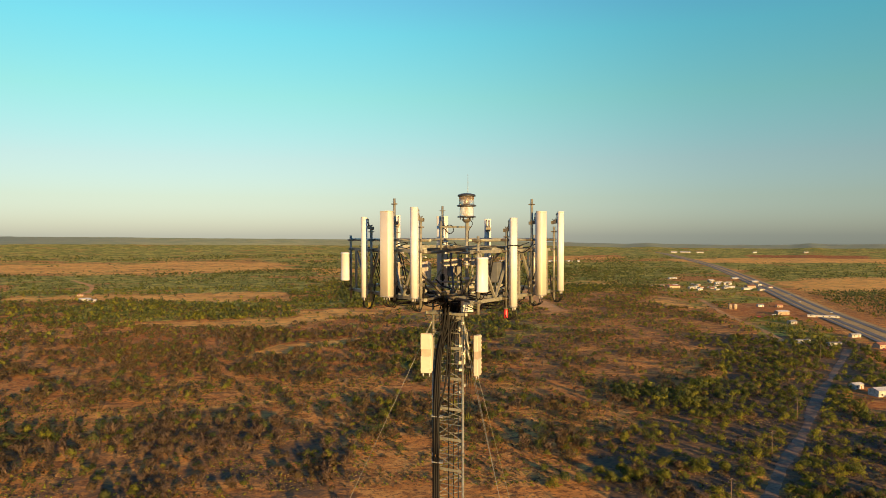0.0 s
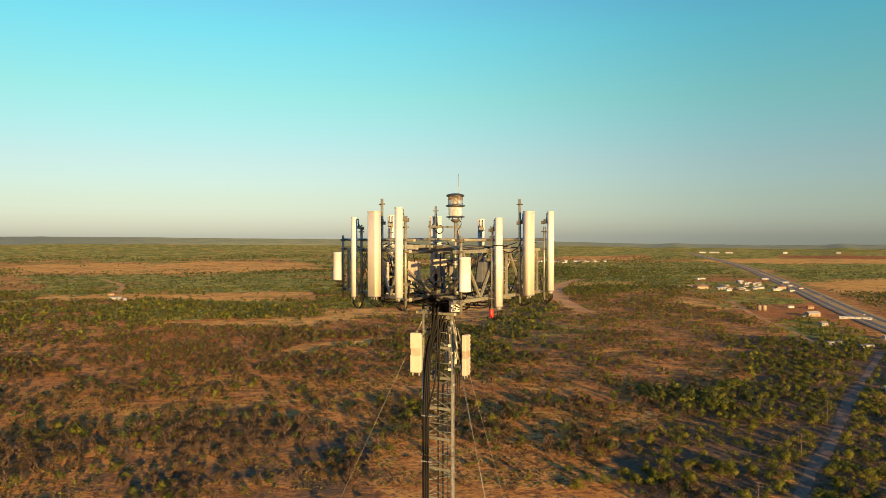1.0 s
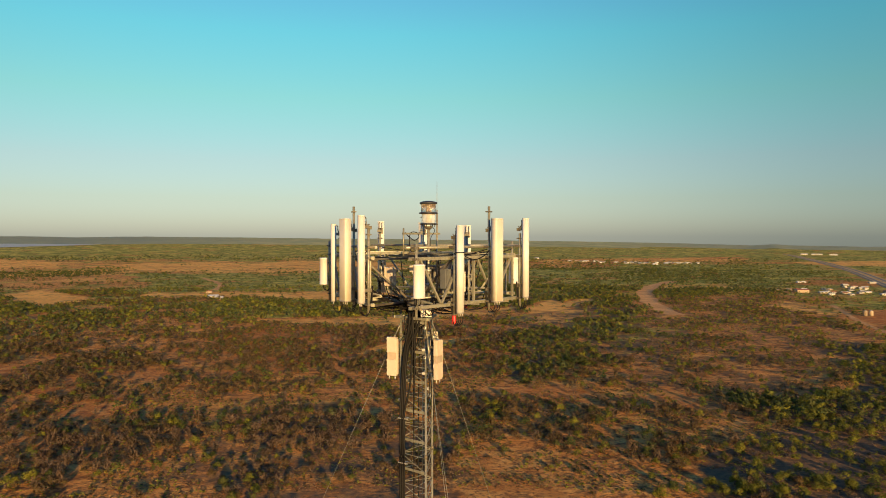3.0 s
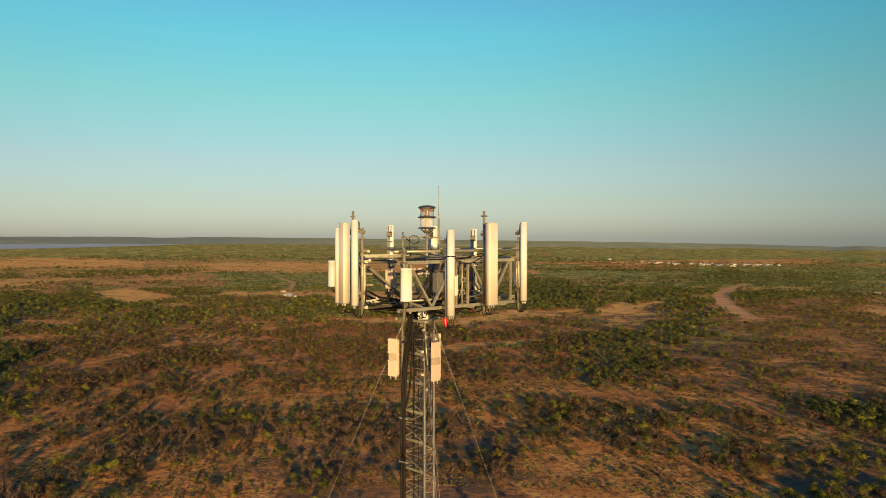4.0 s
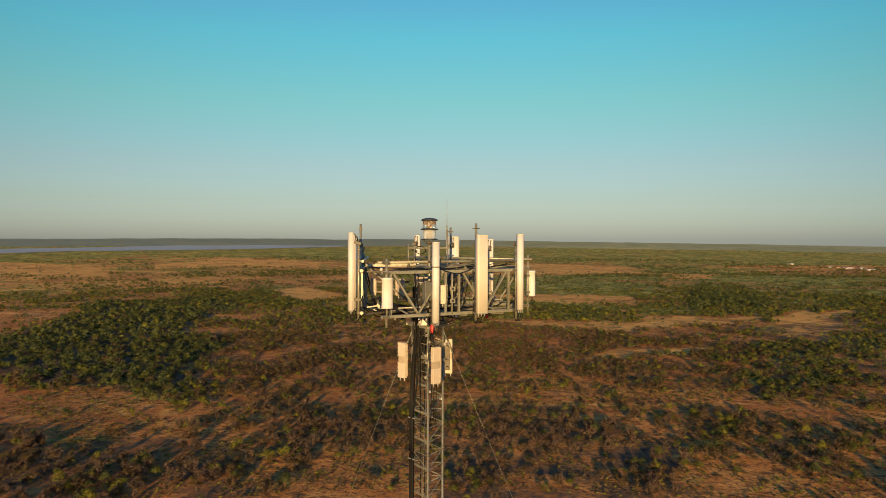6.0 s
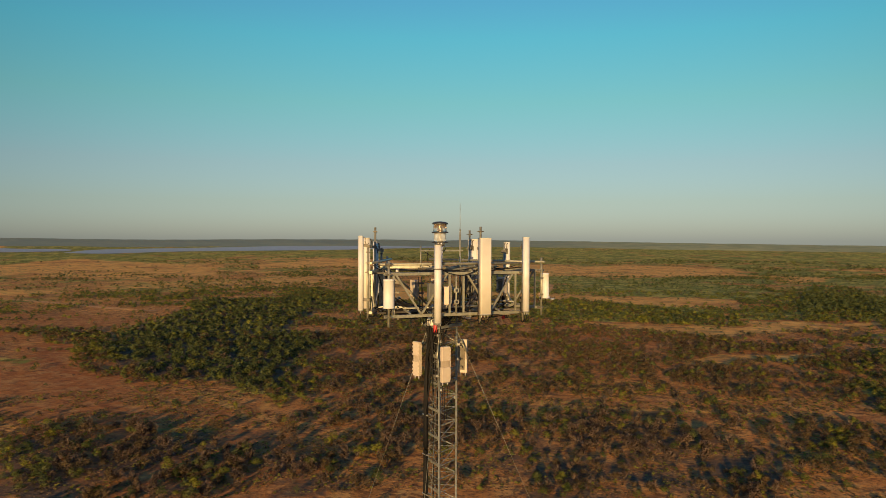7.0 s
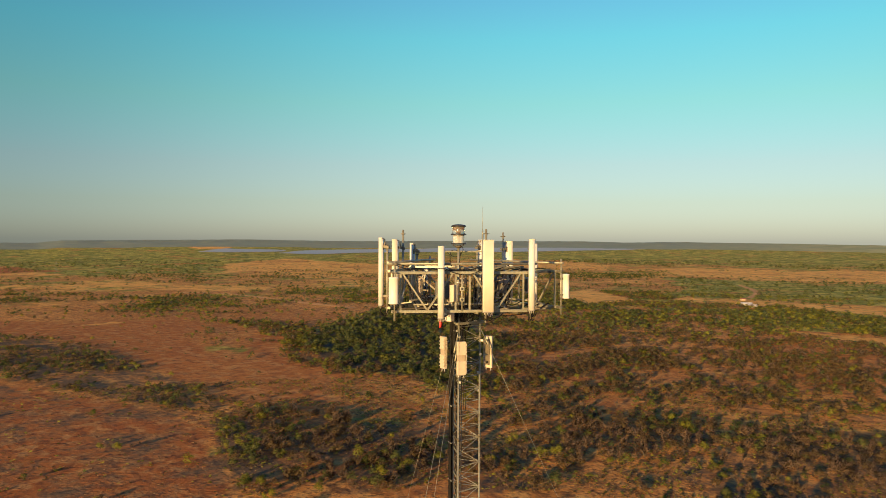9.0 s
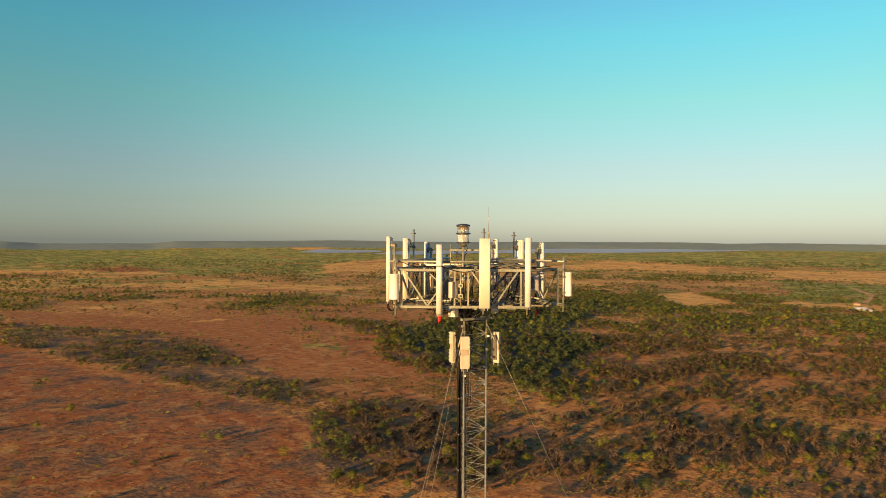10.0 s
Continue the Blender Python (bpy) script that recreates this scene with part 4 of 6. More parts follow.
def beacon():
    t = thing("beacon_light", "two-tier medium-intensity beacon with amber and clear lenses on a pole", "beacon light", "", (-0.005, 0.19, ZB + 0.015))
    n = 32
    for name, prof, mat, label in (
            ("cap", [(0.2, -0.085), (0.222, -0.08), (0.222, -0.05), (0.2, -0.03), (0.1, -0.005), (0.03, 0.0)], DARKCAP, "dark grey domed cap"),
            ("upper_lens", [(0.178, -0.285), (0.185, -0.28), (0.185, -0.09), (0.178, -0.085)], LENS_AMBER, "brownish translucent upper lens"),
            ("middle_flange", [(0.21, -0.33), (0.236, -0.325), (0.236, -0.3), (0.21, -0.285), (0.19, -0.285)], DARKCAP, "dark flange"),
            ("base_flange", [(0.2, -0.6), (0.232, -0.595), (0.232, -0.575), (0.19, -0.565)], DARKCAP, "dark base flange")):
        bm = bmesh.new()
        lathe(bm, prof, n)
        part(name, bm, mat, t, label)
    bm = bmesh.new()
    prof = [(0.15, -0.566)]
    for k in range(9):
        z = -0.56 + k * 0.025
        prof += [(0.165, z), (0.178, z + 0.012)]
    lathe(bm, prof + [(0.15, -0.332)], n)
    part("lower_lens", bm, LENS_CLEAR, t, "clear ribbed lower lens")
    for k in range(6):
        a = k * math.tau / 6
        bm = bmesh.new()
        tube(bm, (0.155 * math.cos(a), 0.155 * math.sin(a), -0.57), (0.155 * math.cos(a), 0.155 * math.sin(a), -0.65), 0.012, 6)
        part("stud", bm, STEEL_OLD, t)
    for z0, z1, r in ((-0.27, -0.1, 0.06), (-0.54, -0.35, 0.07)):
        bm = bmesh.new()
        lathe(bm, [(r, z0), (r * 1.1, z0 + 0.03), (r * 0.8, (z0 + z1) / 2), (r * 0.4, z1)], 12)
        part("lamp_core", bm, CREAM if r < 0.065 else STRAP, t)
    bm = bmesh.new()
    lathe(bm, [(0.06, -0.72), (0.12, -0.66), (0.12, -0.645), (0.05, -0.64)], 16)
    part("foot_plate", bm, STEEL_OLD, t)
    bm = bmesh.new()
    tube(bm, (0, 0, -2.56), (0, 0, -0.68), 0.035, 12)
    part("pole", bm, STEEL, t)
    bm = bmesh.new()
    cable(bm, [(0.06, 0.02, -0.62), (0.15, 0.05, -0.75), (0.05, 0.03, -0.95), (0.04, 0.0, -1.3)], 0.009, 6)
    part("feed_cable", bm, BLACK, t)
    for z in (-1.75, -2.1):
        bm = bmesh.new()
        lathe(bm, [(0.035, z - 0.03), (0.075, z - 0.025), (0.075, z + 0.025), (0.035, z + 0.03)], 14)
        part("pole_collar", bm, STRAP, t)


beacon()


def lightning_rod():
    t = thing("lightning_rod", "thin grey lightning rod on a pipe above the mast", "lightning rod", "", (0.09, 1.13, ZB + 0.02))
    for name, z0, z1, r in (("rod", -0.25, 0.55, 0.0075), ("pipe", -2.5, -0.3, 0.028), ("holder", -0.35, -0.2, 0.018)):
        bm = bmesh.new()
        tube(bm, (0, 0, z0), (0, 0, z1), r, 8, r * 0.6 if name == "rod" else None)
        part(name, bm, STEEL, t)
    bm = bmesh.new()
    bar(bm, (0.06, 0.06, -0.83), (-0.75, -0.98, -0.83), 0.045, 0.045)
    part("cross_bar", bm, STEEL, t)
    bm = bmesh.new()
    tube(bm, (-0.73, -0.96, -1.4), (-0.73, -0.96, -0.69), 0.022, 8)
    part("bar_post", bm, STEEL, t)
    bm = bmesh.new()
    cable(bm, [(-0.7, -0.93, -0.8), (-0.62, -0.83, -0.9), (-0.5, -0.68, -1.0), (-0.4, -0.55, -0.92), (-0.45, -0.62, -0.8), (-0.58, -0.78, -0.82), (-0.6, -0.8, -1.1), (-0.55, -0.72, -1.4)], 0.011, 6)
    part("cable_loop", bm, BLACK, t)


lightning_rod()


def radio_unit(name, label, w, d, h, mat, two=False):
    """A radio head: finned housing, connectors below, a plate behind; its front faces +x."""
    t = thing(name, label, "radio unit", "radio units on the mast")
    bm = bmesh.new()
    if two:
        box(bm, (0, 0, h * 0.8), (d, w, h * 0.4), None, 0.015)
        box(bm, (0, 0, h * 0.21), (d, w, h * 0.42), None, 0.015)
    else:
        box(bm, (0, 0, h / 2), (d, w, h), None, 0.015)
    part("housing", bm, mat, t)
    if two:
        bm = bmesh.new()
        box(bm, (-0.005, 0, h * 0.51), (d - 0.02, w - 0.02, h * 0.22), None, 0.008)
        part("middle_band", bm, BAND, t, "tan middle band")
    rows = [h * (0.06 + 0.11 * k) for k in range(9) if not two or not 0.4 < 0.06 + 0.11 * k < 0.6]
    for s in (-1, 1):
        for z in rows:
            bm = bmesh.new()
            box(bm, (d / 2 + 0.006, s * w * 0.4, z + 0.02), (0.022, w * 0.14, 0.045))
            part("fin", bm, mat, t)
    for k in range(9):
        bm = bmesh.new()
        box(bm, (-d / 2 + (k + 0.5) * d / 9, w / 2 + 0.008, h / 2), (d / 26, 0.022, h * 0.9))
        part("cooling_rib", bm, mat, t)
    for s in (-0.3, 0.3):
        bm = bmesh.new()
        tube(bm, (0, s * w, 0), (0, s * w, -0.09), 0.018, 8)
        part("connector", bm, STRAP, t)
    bm = bmesh.new()
    box(bm, (-d / 2 - 0.02, 0, h / 2), (0.03, w * 0.5, h * 0.8), None, 0.005)
    for z in (0.2, 0.8):
        bar(bm, (-d / 2, 0, h * z), (-d / 2 - 0.22, 0, h * z), 0.06, 0.05)
    part("mount_plate", bm, STEEL_OLD, t)
    return t


big = radio_unit("remote_radio", "pale two-box radio unit with tan band clamped to a mast leg", 0.27, 0.11, 1.0, RADIO, True)
big.matrix_basis = pose(-1.0, 0.53, ZB - 4.48, 0, 0, 255)
copy_thing(big, pose(0.25, 0.08, ZB - 4.47, 0, 0, -24))
copy_thing(big, pose(-0.09, 1.62, ZB - 4.46, 0, 0, 108))
small = radio_unit("radio_head", "cream finned radio head on the inner rail of the frame", 0.27, 0.14, 0.48, RADIO)
grey = radio_unit("radio_head", "dark grey finned radio head behind the antennas", 0.36, 0.18, 0.46, GREYBOX)
heads = [(small, pose(-1.77, 0.22, ZB - 2.15, 0, 0, 208)), (small, pose(0.92, -0.9, ZB - 2.2, 0, 0, 15)), (small, pose(-1.04, 0.45, ZB - 2.16, 0, 0, 240)),
         (small, pose(0.75, 2.5, ZB - 2.1, 0, 0, 85)), (grey, pose(0.63, -1.08, ZB - 2.1, 0, 0, -35)), (grey, pose(-0.2, 2.3, ZB - 2.15, 0, 0, 90))]
seen = set()
for kind, m in heads:
    if kind in seen:
        copy_thing(kind, m)
    else:
        kind.matrix_basis = m
        seen.add(kind)


def filter_box(x, y, z, turn):
    t = thing("filter_box", "small tan metal filter box on the mast head", "filter box", "filter boxes on the mast head", (x, y, z))
    t.rotation_euler = (0, 0, radians(turn))
    for s in (-1, 1):
        bm = bmesh.new()
        box(bm, (0, 0.1 * s, 0.09), (0.1, 0.16, 0.18), None, 0.01)
        part("case", bm, BAND, t)
    bm = bmesh.new()
    bar(bm, (-0.07, -0.25, 0.09), (-0.07, 0.25, 0.09), 0.02, 0.04)
    part("bracket", bm, STEEL_OLD, t)
    for s in (-1, 1):
        bm = bmesh.new()
        tube(bm, (0, 0.1 * s, 0), (0, 0.1 * s, -0.06), 0.014, 8)
        part("connector", bm, STRAP, t)


filter_box(-0.39, 0.66, ZB - 1.8, -80)
filter_box(0.21, 2.0, ZB - 1.82, -80)


def equipment_post(x, y, turn):
    """A pipe between the chords with two plate clamps, each with a round eye."""
    t = thing("equipment_post", "galvanised pipe with two square plate clamps between the chords", "post", "", (x, y, ZB))
    t.rotation_euler = (0, 0, radians(turn))
    bm = bmesh.new()
    tube(bm, (0, 0, -2.46), (0, 0, -1.4), 0.024, 10)
    part("pipe", bm, STEEL, t)
    for z in (-1.83, -2.13):
        bm = bmesh.new()
        box(bm, (0.03, 0, z), (0.02, 0.13, 0.11), None, 0.004)
        clamp = part("clamp_plate", bm, STEEL, t)
        bm = bmesh.new()
        tube(bm, (0.04, 0, z), (0.055, 0, z), 0.035, 12)
        part("eye", bm, DARKCAP, clamp)
        for s in (-1, 1):
            bm = bmesh.new()
            tube(bm, (-0.04, 0.05 * s, z), (0.07, 0.05 * s, z), 0.008, 6)
            part("bolt", bm, STRAP, clamp)


equipment_post(1.09, -0.73, -40)


def junction_box(x, y, z, turn):
    t = thing("junction_box", "cream metal junction box under the mast head", "junction box", "", (x, y, z))
    t.rotation_euler = (0, 0, radians(turn))
    bm = bmesh.new()
    box(bm, (0, 0, 0.15), (0.2, 0.26, 0.3), None, 0.012)
    part("case", bm, CREAM, t)
    bm = bmesh.new()
    box(bm, (0.106, 0, 0.15), (0.014, 0.23, 0.27), None, 0.005)
    part("lid", bm, CREAM, t)
    bm = bmesh.new()
    bar(bm, (-0.08, 0, 0.2), (-0.2, 0.02, 0.2), 0.05, 0.12)
    part("bracket", bm, STEEL_OLD, t)


junction_box(-0.02, -0.17, ZB - 2.87, -75)
junction_box(0.22, 1.3, ZB - 2.8, 40)


def small_receiver(x, y, z):
    t = thing("small_receiver", "small white receiver on a stub under the tie pipe", "receiver", "", (x, y, z))
    bm = bmesh.new()
    lathe(bm, [(0.02, -0.07), (0.045, -0.065), (0.045, 0.03), (0.03, 0.05)], 14)
    part("dome", bm, WHITE, t)
    bm = bmesh.new()
    tube(bm, (0, 0, 0.04), (0, 0, 0.2), 0.01, 8)
    part("stub", bm, STEEL_OLD, t)


small_receiver(-1.60, 0.36, ZB - 1.41)


# ---- cables ----
def coax(points, r=0.022):
    t = thing("coax_cable", "thick black coaxial feeder cable strapped to the mast", "cable", "feeder cables of the mast", points[0])
    o = Vector(points[0])
    bm = bmesh.new()
    cable(bm, [Vector(p) - o for p in points], r, 8, 5)
    part("sheath", bm, BLACK, t)


rng = random.Random(4)
for k in (0, 1, 2, 4, 6):
    x, y = -0.80 + 0.05 * (k % 4) - 0.02 * (k // 4), 0.62 - 0.028 * (k % 4) + 0.09 * (k // 4)
    tx, ty = -0.5 + 0.14 * (k % 4) + rng.uniform(-0.05, 0.05), 0.45 + 0.1 * (k // 4) + rng.uniform(-0.1, 0.1)
    coax([(x, y, 0.4), (x, y, 50), (x, y, ZB - 12), (x, y, ZB - 6.2), (x + 0.02, y - 0.02, ZB - 5.0), (x + 0.1, y - 0.06, ZB - 4.0 + 0.1 * (k % 3)),
          ((x + tx) / 2 + 0.1, (y + ty) / 2 - 0.05, ZB - 3.3), (tx, ty, ZB - 2.75), (tx + rng.uniform(-0.5, 0.5), ty + rng.uniform(-0.4, 0.5), ZB - 2.45)], 0.029)
for k in range(2):
    x, y = -0.44 + 0.12 * k, 0.55 + 0.02 * (k % 2)
    coax([(x, y, 0.4), (x, y, 60), (x, y, ZB - 8), (x, y, ZB - 5.5), (x + 0.03, y - 0.1, ZB - 4.4), (x + 0.05, y - 0.1, ZB - 3.4), (x + 0.15, y, ZB - 2.7), (x + 0.4, y + 0.3 * (k - 1.5), ZB - 2.4)], 0.018)
for k in (0,):
    x, y = -0.68 + 0.06 * k, 0.5
    coax([(x - 0.05, y + 0.1, ZB - 6.6), (x - 0.03, y + 0.04, ZB - 5.6), (x + 0.16, y - 0.05, ZB - 4.7), (x + 0.22, y - 0.05, ZB - 3.8), (x + 0.26, y - 0.02, ZB - 3.0), (x + 0.35, y + 0.2, ZB - 2.5)], 0.024)


def hanger(z):
    t = thing("cable_hanger", "steel hanger strap across the feeder cables", "hanger", "hangers on the mast", (-0.75, 0.62, z))
    bm = bmesh.new()
    box(bm, (0.02, -0.05, 0), (0.3, 0.03, 0.03), pose(0, 0, 0, 0, 0, -25), 0.004)
    box(bm, (0.02, 0.09, 0), (0.3, 0.03, 0.03), pose(0, 0, 0, 0, 0, -25), 0.004)
    part("strap", bm, STRAP, t)
    bm = bmesh.new()
    bar(bm, (-0.02, 0.05, 0), (0.36, -0.1, 0), 0.02, 0.03)
    part("cross_piece", bm, STEEL_OLD, t)


for k in range(12):
    hanger(ZB - 5.6 - 1.16 * k)

# a bundle that leaves the mast under one arm, and loops round the hub
for k in range(5):
    w = lambda a=0.05: rng.uniform(-a, a)
    coax([(-0.45 + w(), 0.6 + w(), ZB - 4.2 - 0.1 * k), (-0.45 + w(), 0.55 + w(), ZB - 3.3), (-0.55 + w(), 0.48 + w(), ZB - 2.85 + w()), (-0.78 + w(), 0.28 + w(), ZB - 2.62 + w()),
          (-1.06 + w(), 0.06 + w(), ZB - 2.5 + w(0.03)), (-1.5 + w(), -0.1 + w(0.1), ZB - 2.55 + w(0.03)), (-1.85 + w(0.03), -0.3 * (k - 3) + w(), ZB - 2.5)], rng.choice((0.012, 0.016, 0.021)))
for k in range(8):
    a0, a1 = rng.uniform(0, math.tau), rng.uniform(0, math.tau)
    r0, r1 = rng.uniform(0.45, 0.95), rng.uniform(0.4, 0.9)
    coax([AXIS + Vector((r0 * math.cos(a0), r0 * math.sin(a0), ZB - 2.45)), AXIS + Vector((0.8 * r0 * math.cos(a0), 0.8 * r0 * math.sin(a0), ZB - 2.55 - rng.uniform(0, 0.12))),
          AXIS + Vector((rng.uniform(-0.2, 0.1), rng.uniform(-0.3, 0), ZB - 2.72 - rng.uniform(0, 0.2))),
          AXIS + Vector((rng.uniform(-0.3, 0), rng.uniform(-0.35, -0.1), ZB - 3.2)), AXIS + Vector((rng.uniform(-0.4, -0.05), rng.uniform(-0.35, -0.05), ZB - 3.4 - rng.uniform(0, 0.3)))], rng.choice((0.011, 0.014, 0.02)))

def cable_clamp(x, y, z, turn):
    t = thing("cable_clamp", "small pale clamp with bolts on a mast leg", "clamp", "clamps on the mast legs", (x, y, z))
    t.rotation_euler = (0, 0, radians(turn))
    bm = bmesh.new()
    box(bm, (0.06, 0, 0), (0.08, 0.06, 0.07), None, 0.008)
    part("block", bm, STRAP, t)
    bm = bmesh.new()
    bar(bm, (-0.05, 0, 0), (0.2, 0, 0.01), 0.03, 0.02)
    part("arm", bm, STEEL_OLD, t)
    for s in (-1, 1):
        bm = bmesh.new()
        tube(bm, (0.06, -0.05 * s, 0.02), (0.06, 0.02 * s, 0.02), 0.008, 6)
        part("bolt", bm, STEEL, t)


for k in range(16):
    leg = LEGS[(1, 1, 2, 0)[k % 4]]
    cable_clamp(leg.x, leg.y, ZB - 3.2 - 0.13 * k - 0.05 * (k % 3), -100 + 70 * (k % 5))
for k in range(3):
    y0 = 0.34 + 0.05 * k
    coax([(-0.02 + 0.05 * k, y0, ZB - 5.6), (0.0 + 0.05 * k, y0, ZB - 4.6), (0.06 + 0.03 * k, y0 - 0.1, ZB - 3.9), (0.02, y0 - 0.05, ZB - 3.3), (-0.1, y0 + 0.05, ZB - 2.8)], 0.01)

# jumper cables that loop from the mast head to the frames
for k in range(3):
    for j in range(11):
        y = rng.uniform(-1.8, 1.9)
        p = [sector_pose(k, y, rng.choice((-2.36, -1.46)), 0, -0.12).translation,
             sector_pose(k, y * 0.8, -2.5 - rng.uniform(0.02, 0.16), 0, -0.5).translation,
             sector_pose(k, y * 0.45, -2.5 - rng.uniform(0.05, 0.3), 0, -1.1).translation,
             AXIS + Vector((rng.uniform(-0.3, 0.3), rng.uniform(-0.35, 0.3), ZB - 2.7)),
             AXIS + Vector((rng.uniform(-0.3, 0.1), rng.uniform(-0.35, 0.1), ZB - 3.1 - rng.uniform(0, 0.9)))]
        t = thing("jumper_cable", "thin black jumper cable slung under the mast head", "cable", "jumper cables of the mast head", p[0])
        bm = bmesh.new()
        cable(bm, [q - p[0] for q in p], rng.choice((0.009, 0.012, 0.015)), 6, 6)
        part("sheath", bm, BLACK, t)
    for j in range(3):
        y0, y1 = rng.uniform(-1.8, 0), rng.uniform(0.3, 1.9)
        p = [sector_pose(k, y0, -1.3, 0, -0.13).translation, sector_pose(k, (2 * y0 + y1) / 3, -1.25 - rng.uniform(0, 0.15), 0, -0.17).translation,
             sector_pose(k, (y0 + 2 * y1) / 3, -1.32, 0, -0.16).translation, sector_pose(k, y1, -1.2, 0, -0.1).translation]
        t = thing("jumper_cable", "thin black cable tied along the top chord", "cable", "jumper cables of the mast head", p[0])
        bm = bmesh.new()
        cable(bm, [q - p[0] for q in p], 0.011, 6, 6)
        part("sheath", bm, BLACK, t)

# cables that sweep from the inner rails down into the hub
for k, count in ((0, 5), (1, 3), (2, 8)):
    for j in range(count):
        y, drop = rng.uniform(-1.1, 1.1), rng.uniform(0, 0.14)
        p = [sector_pose(k, y, -2.2 - drop, 0, -0.5).translation, sector_pose(k, y * 0.75, -2.36 - drop, 0, -0.8).translation,
             sector_pose(k, y * 0.4, -2.44 - drop, 0, -1.25).translation,
             AXIS + Vector((rng.uniform(-0.28, 0.2), rng.uniform(-0.3, 0.2), ZB - 2.68 - drop)),
             AXIS + Vector((rng.uniform(-0.28, 0.05), rng.uniform(-0.3, 0.05), ZB - 3.0)),
             AXIS + Vector((rng.uniform(-0.25, 0), rng.uniform(-0.3, 0), ZB - 3.5 - 2 * drop))]
        t = thing("jumper_cable", "black jumper cable that sweeps into the hub of the mast head", "cable", "jumper cables of the mast head", p[0])
        bm = bmesh.new()
        cable(bm, [q - p[0] for q in p], rng.choice((0.013, 0.016, 0.02)), 6, 6)
        part("sheath", bm, BLACK, t)

# a cable strapped round one slim antenna that sags across to the next pipe
p = [sector_pose(0, y, z, 0, o).translation for y, z, o in (
    (-0.67, -1.3, 0.06), (-0.745, -1.26, 0.12), (-0.745, -1.25, 0.24), (-0.69, -1.25, 0.292), (-0.58, -1.25, 0.286), (-0.53, -1.26, 0.2),
    (-0.32, -1.36, 0.1), (0.08, -1.43, 0.06), (0.42, -1.34, 0.06), (0.6, -1.22, 0.065))]
t = thing("jumper_cable", "thin black cable strapped round a slim white antenna", "cable", "jumper cables of the mast head", p[0])
bm = bmesh.new()
cable(bm, [q - p[0] for q in p], 0.012, 6, 6)
part("sheath", bm, BLACK, t)


# ---- buildings, poles and cars ----
def farm_building(x, y, w, d, h, rise, turn, wall, roof, label, name="farm_building"):
    t = thing(name, label, "building", "", (x, y, float(height(x, y))))
    t.rotation_euler = (0, 0, radians(turn))
    bm = bmesh.new()
    prof = [(-d / 2, 0), (d / 2, 0), (d / 2, h), (0, h + rise), (-d / 2, h)]
    ends = [[bm.verts.new((s * w / 2, py, pz - (0.5 if pz == 0 else 0))) for py, pz in prof] for s in (-1, 1)]
    bm.faces.new(ends[0])
    bm.faces.new(ends[1][::-1])
    for k in range(5):
        bm.faces.new((ends[0][k], ends[1][k], ends[1][(k + 1) % 5], ends[0][(k + 1) % 5])[::-1])
    bmesh.ops.recalc_face_normals(bm, faces=bm.faces)
    part("wall", bm, wall, t)
    for s in (-1, 1):
        bm = bmesh.new()
        slope = math.degrees(math.atan2(rise, d / 2))
        length = math.hypot(rise, d / 2) + 0.5
        box(bm, (0, s * (d / 4 + 0.1), h + rise / 2 + 0.1), (w + 0.8, length, 0.15), pose(0, 0, 0, -s * slope, 0, 0))
        part("roof", bm, roof, t)
    for s in (-1, 1):
        for k in range(max(2, int(w / 6))):
            px = -w / 2 + (k + 0.5) * w / max(2, int(w / 6))
            bm = bmesh.new()
            if k == 1:
                box(bm, (px, s * (d / 2 + 0.03), 1.05), (1.1, 0.1, 2.1))
                part("door", bm, ROOFR, t)
            else:
                box(bm, (px, s * (d / 2 + 0.03), 1.6), (1.3, 0.1, 1.1))
                part("window", bm, GLASS_DARK, t)
    return t


for x, y, w, d, h, turn in ((509, 1354, 34, 14, 5, 8), (543, 1350, 30, 12, 4.5, 5), (570, 1351, 24, 14, 5, 10), (597, 1320, 40, 14, 5, 6), (614, 1300, 22, 12, 5, 4),
                            (539, 1312, 20, 10, 4, 12), (590, 1372, 26, 12, 4.5, 2), (631, 1573, 30, 14, 5, 15), (608, 1480, 26, 12, 5, 8), (707, 1530, 34, 16, 5, 5),
                            (577, 1661, 44, 14, 5, 10), (718, 1653, 36, 14, 5, 6), (670, 1430, 24, 12, 4.5, 20)):
    farm_building(x, y, w * 0.42, d * 0.6, h * 0.55, 0.9, turn, WALLW, TIN if w > 25 else ROOFG, "long metal-roofed building in a roadside village", "village_building")
village = random.Random(9)
for k in range(22):
    u = village.random()
    farm_building(470 + 190 * u + village.uniform(-30, 30), 1300 + 190 * village.random() + 60 * u, village.uniform(6, 11), village.uniform(4, 6), village.uniform(2.2, 2.9), 1.0, village.uniform(-20, 30),
                  (WALLW, WALLW, WALLW, WALLT)[k % 4], (ROOFG, ROOFR, TIN, ROOFG)[k % 4], ("small grey-roofed house among village trees", "small rust-roofed house among village trees", "small white-roofed house among village trees", "small grey-roofed house among village trees")[k % 4], "village_house")
farm_building(480, 1370, 20, 10, 4.5, 1.6, 0, WALLT, ROOFR, "small rust-roofed building in a roadside village", "village_building")
farm_building(622, 1362, 18, 10, 4.5, 1.6, 12, WALLT, ROOFR, "small rust-roofed building in a roadside village", "village_building")
farm_building(452, 896, 15, 9, 4.2, 1.2, 5, WALLT, TIN, "tan metal workshop in a dirt yard", "workshop")
farm_building(486, 862, 34, 4, 2.4, 0.3, -28, WALLW, TIN, "long low white shed beside the highway", "shed")
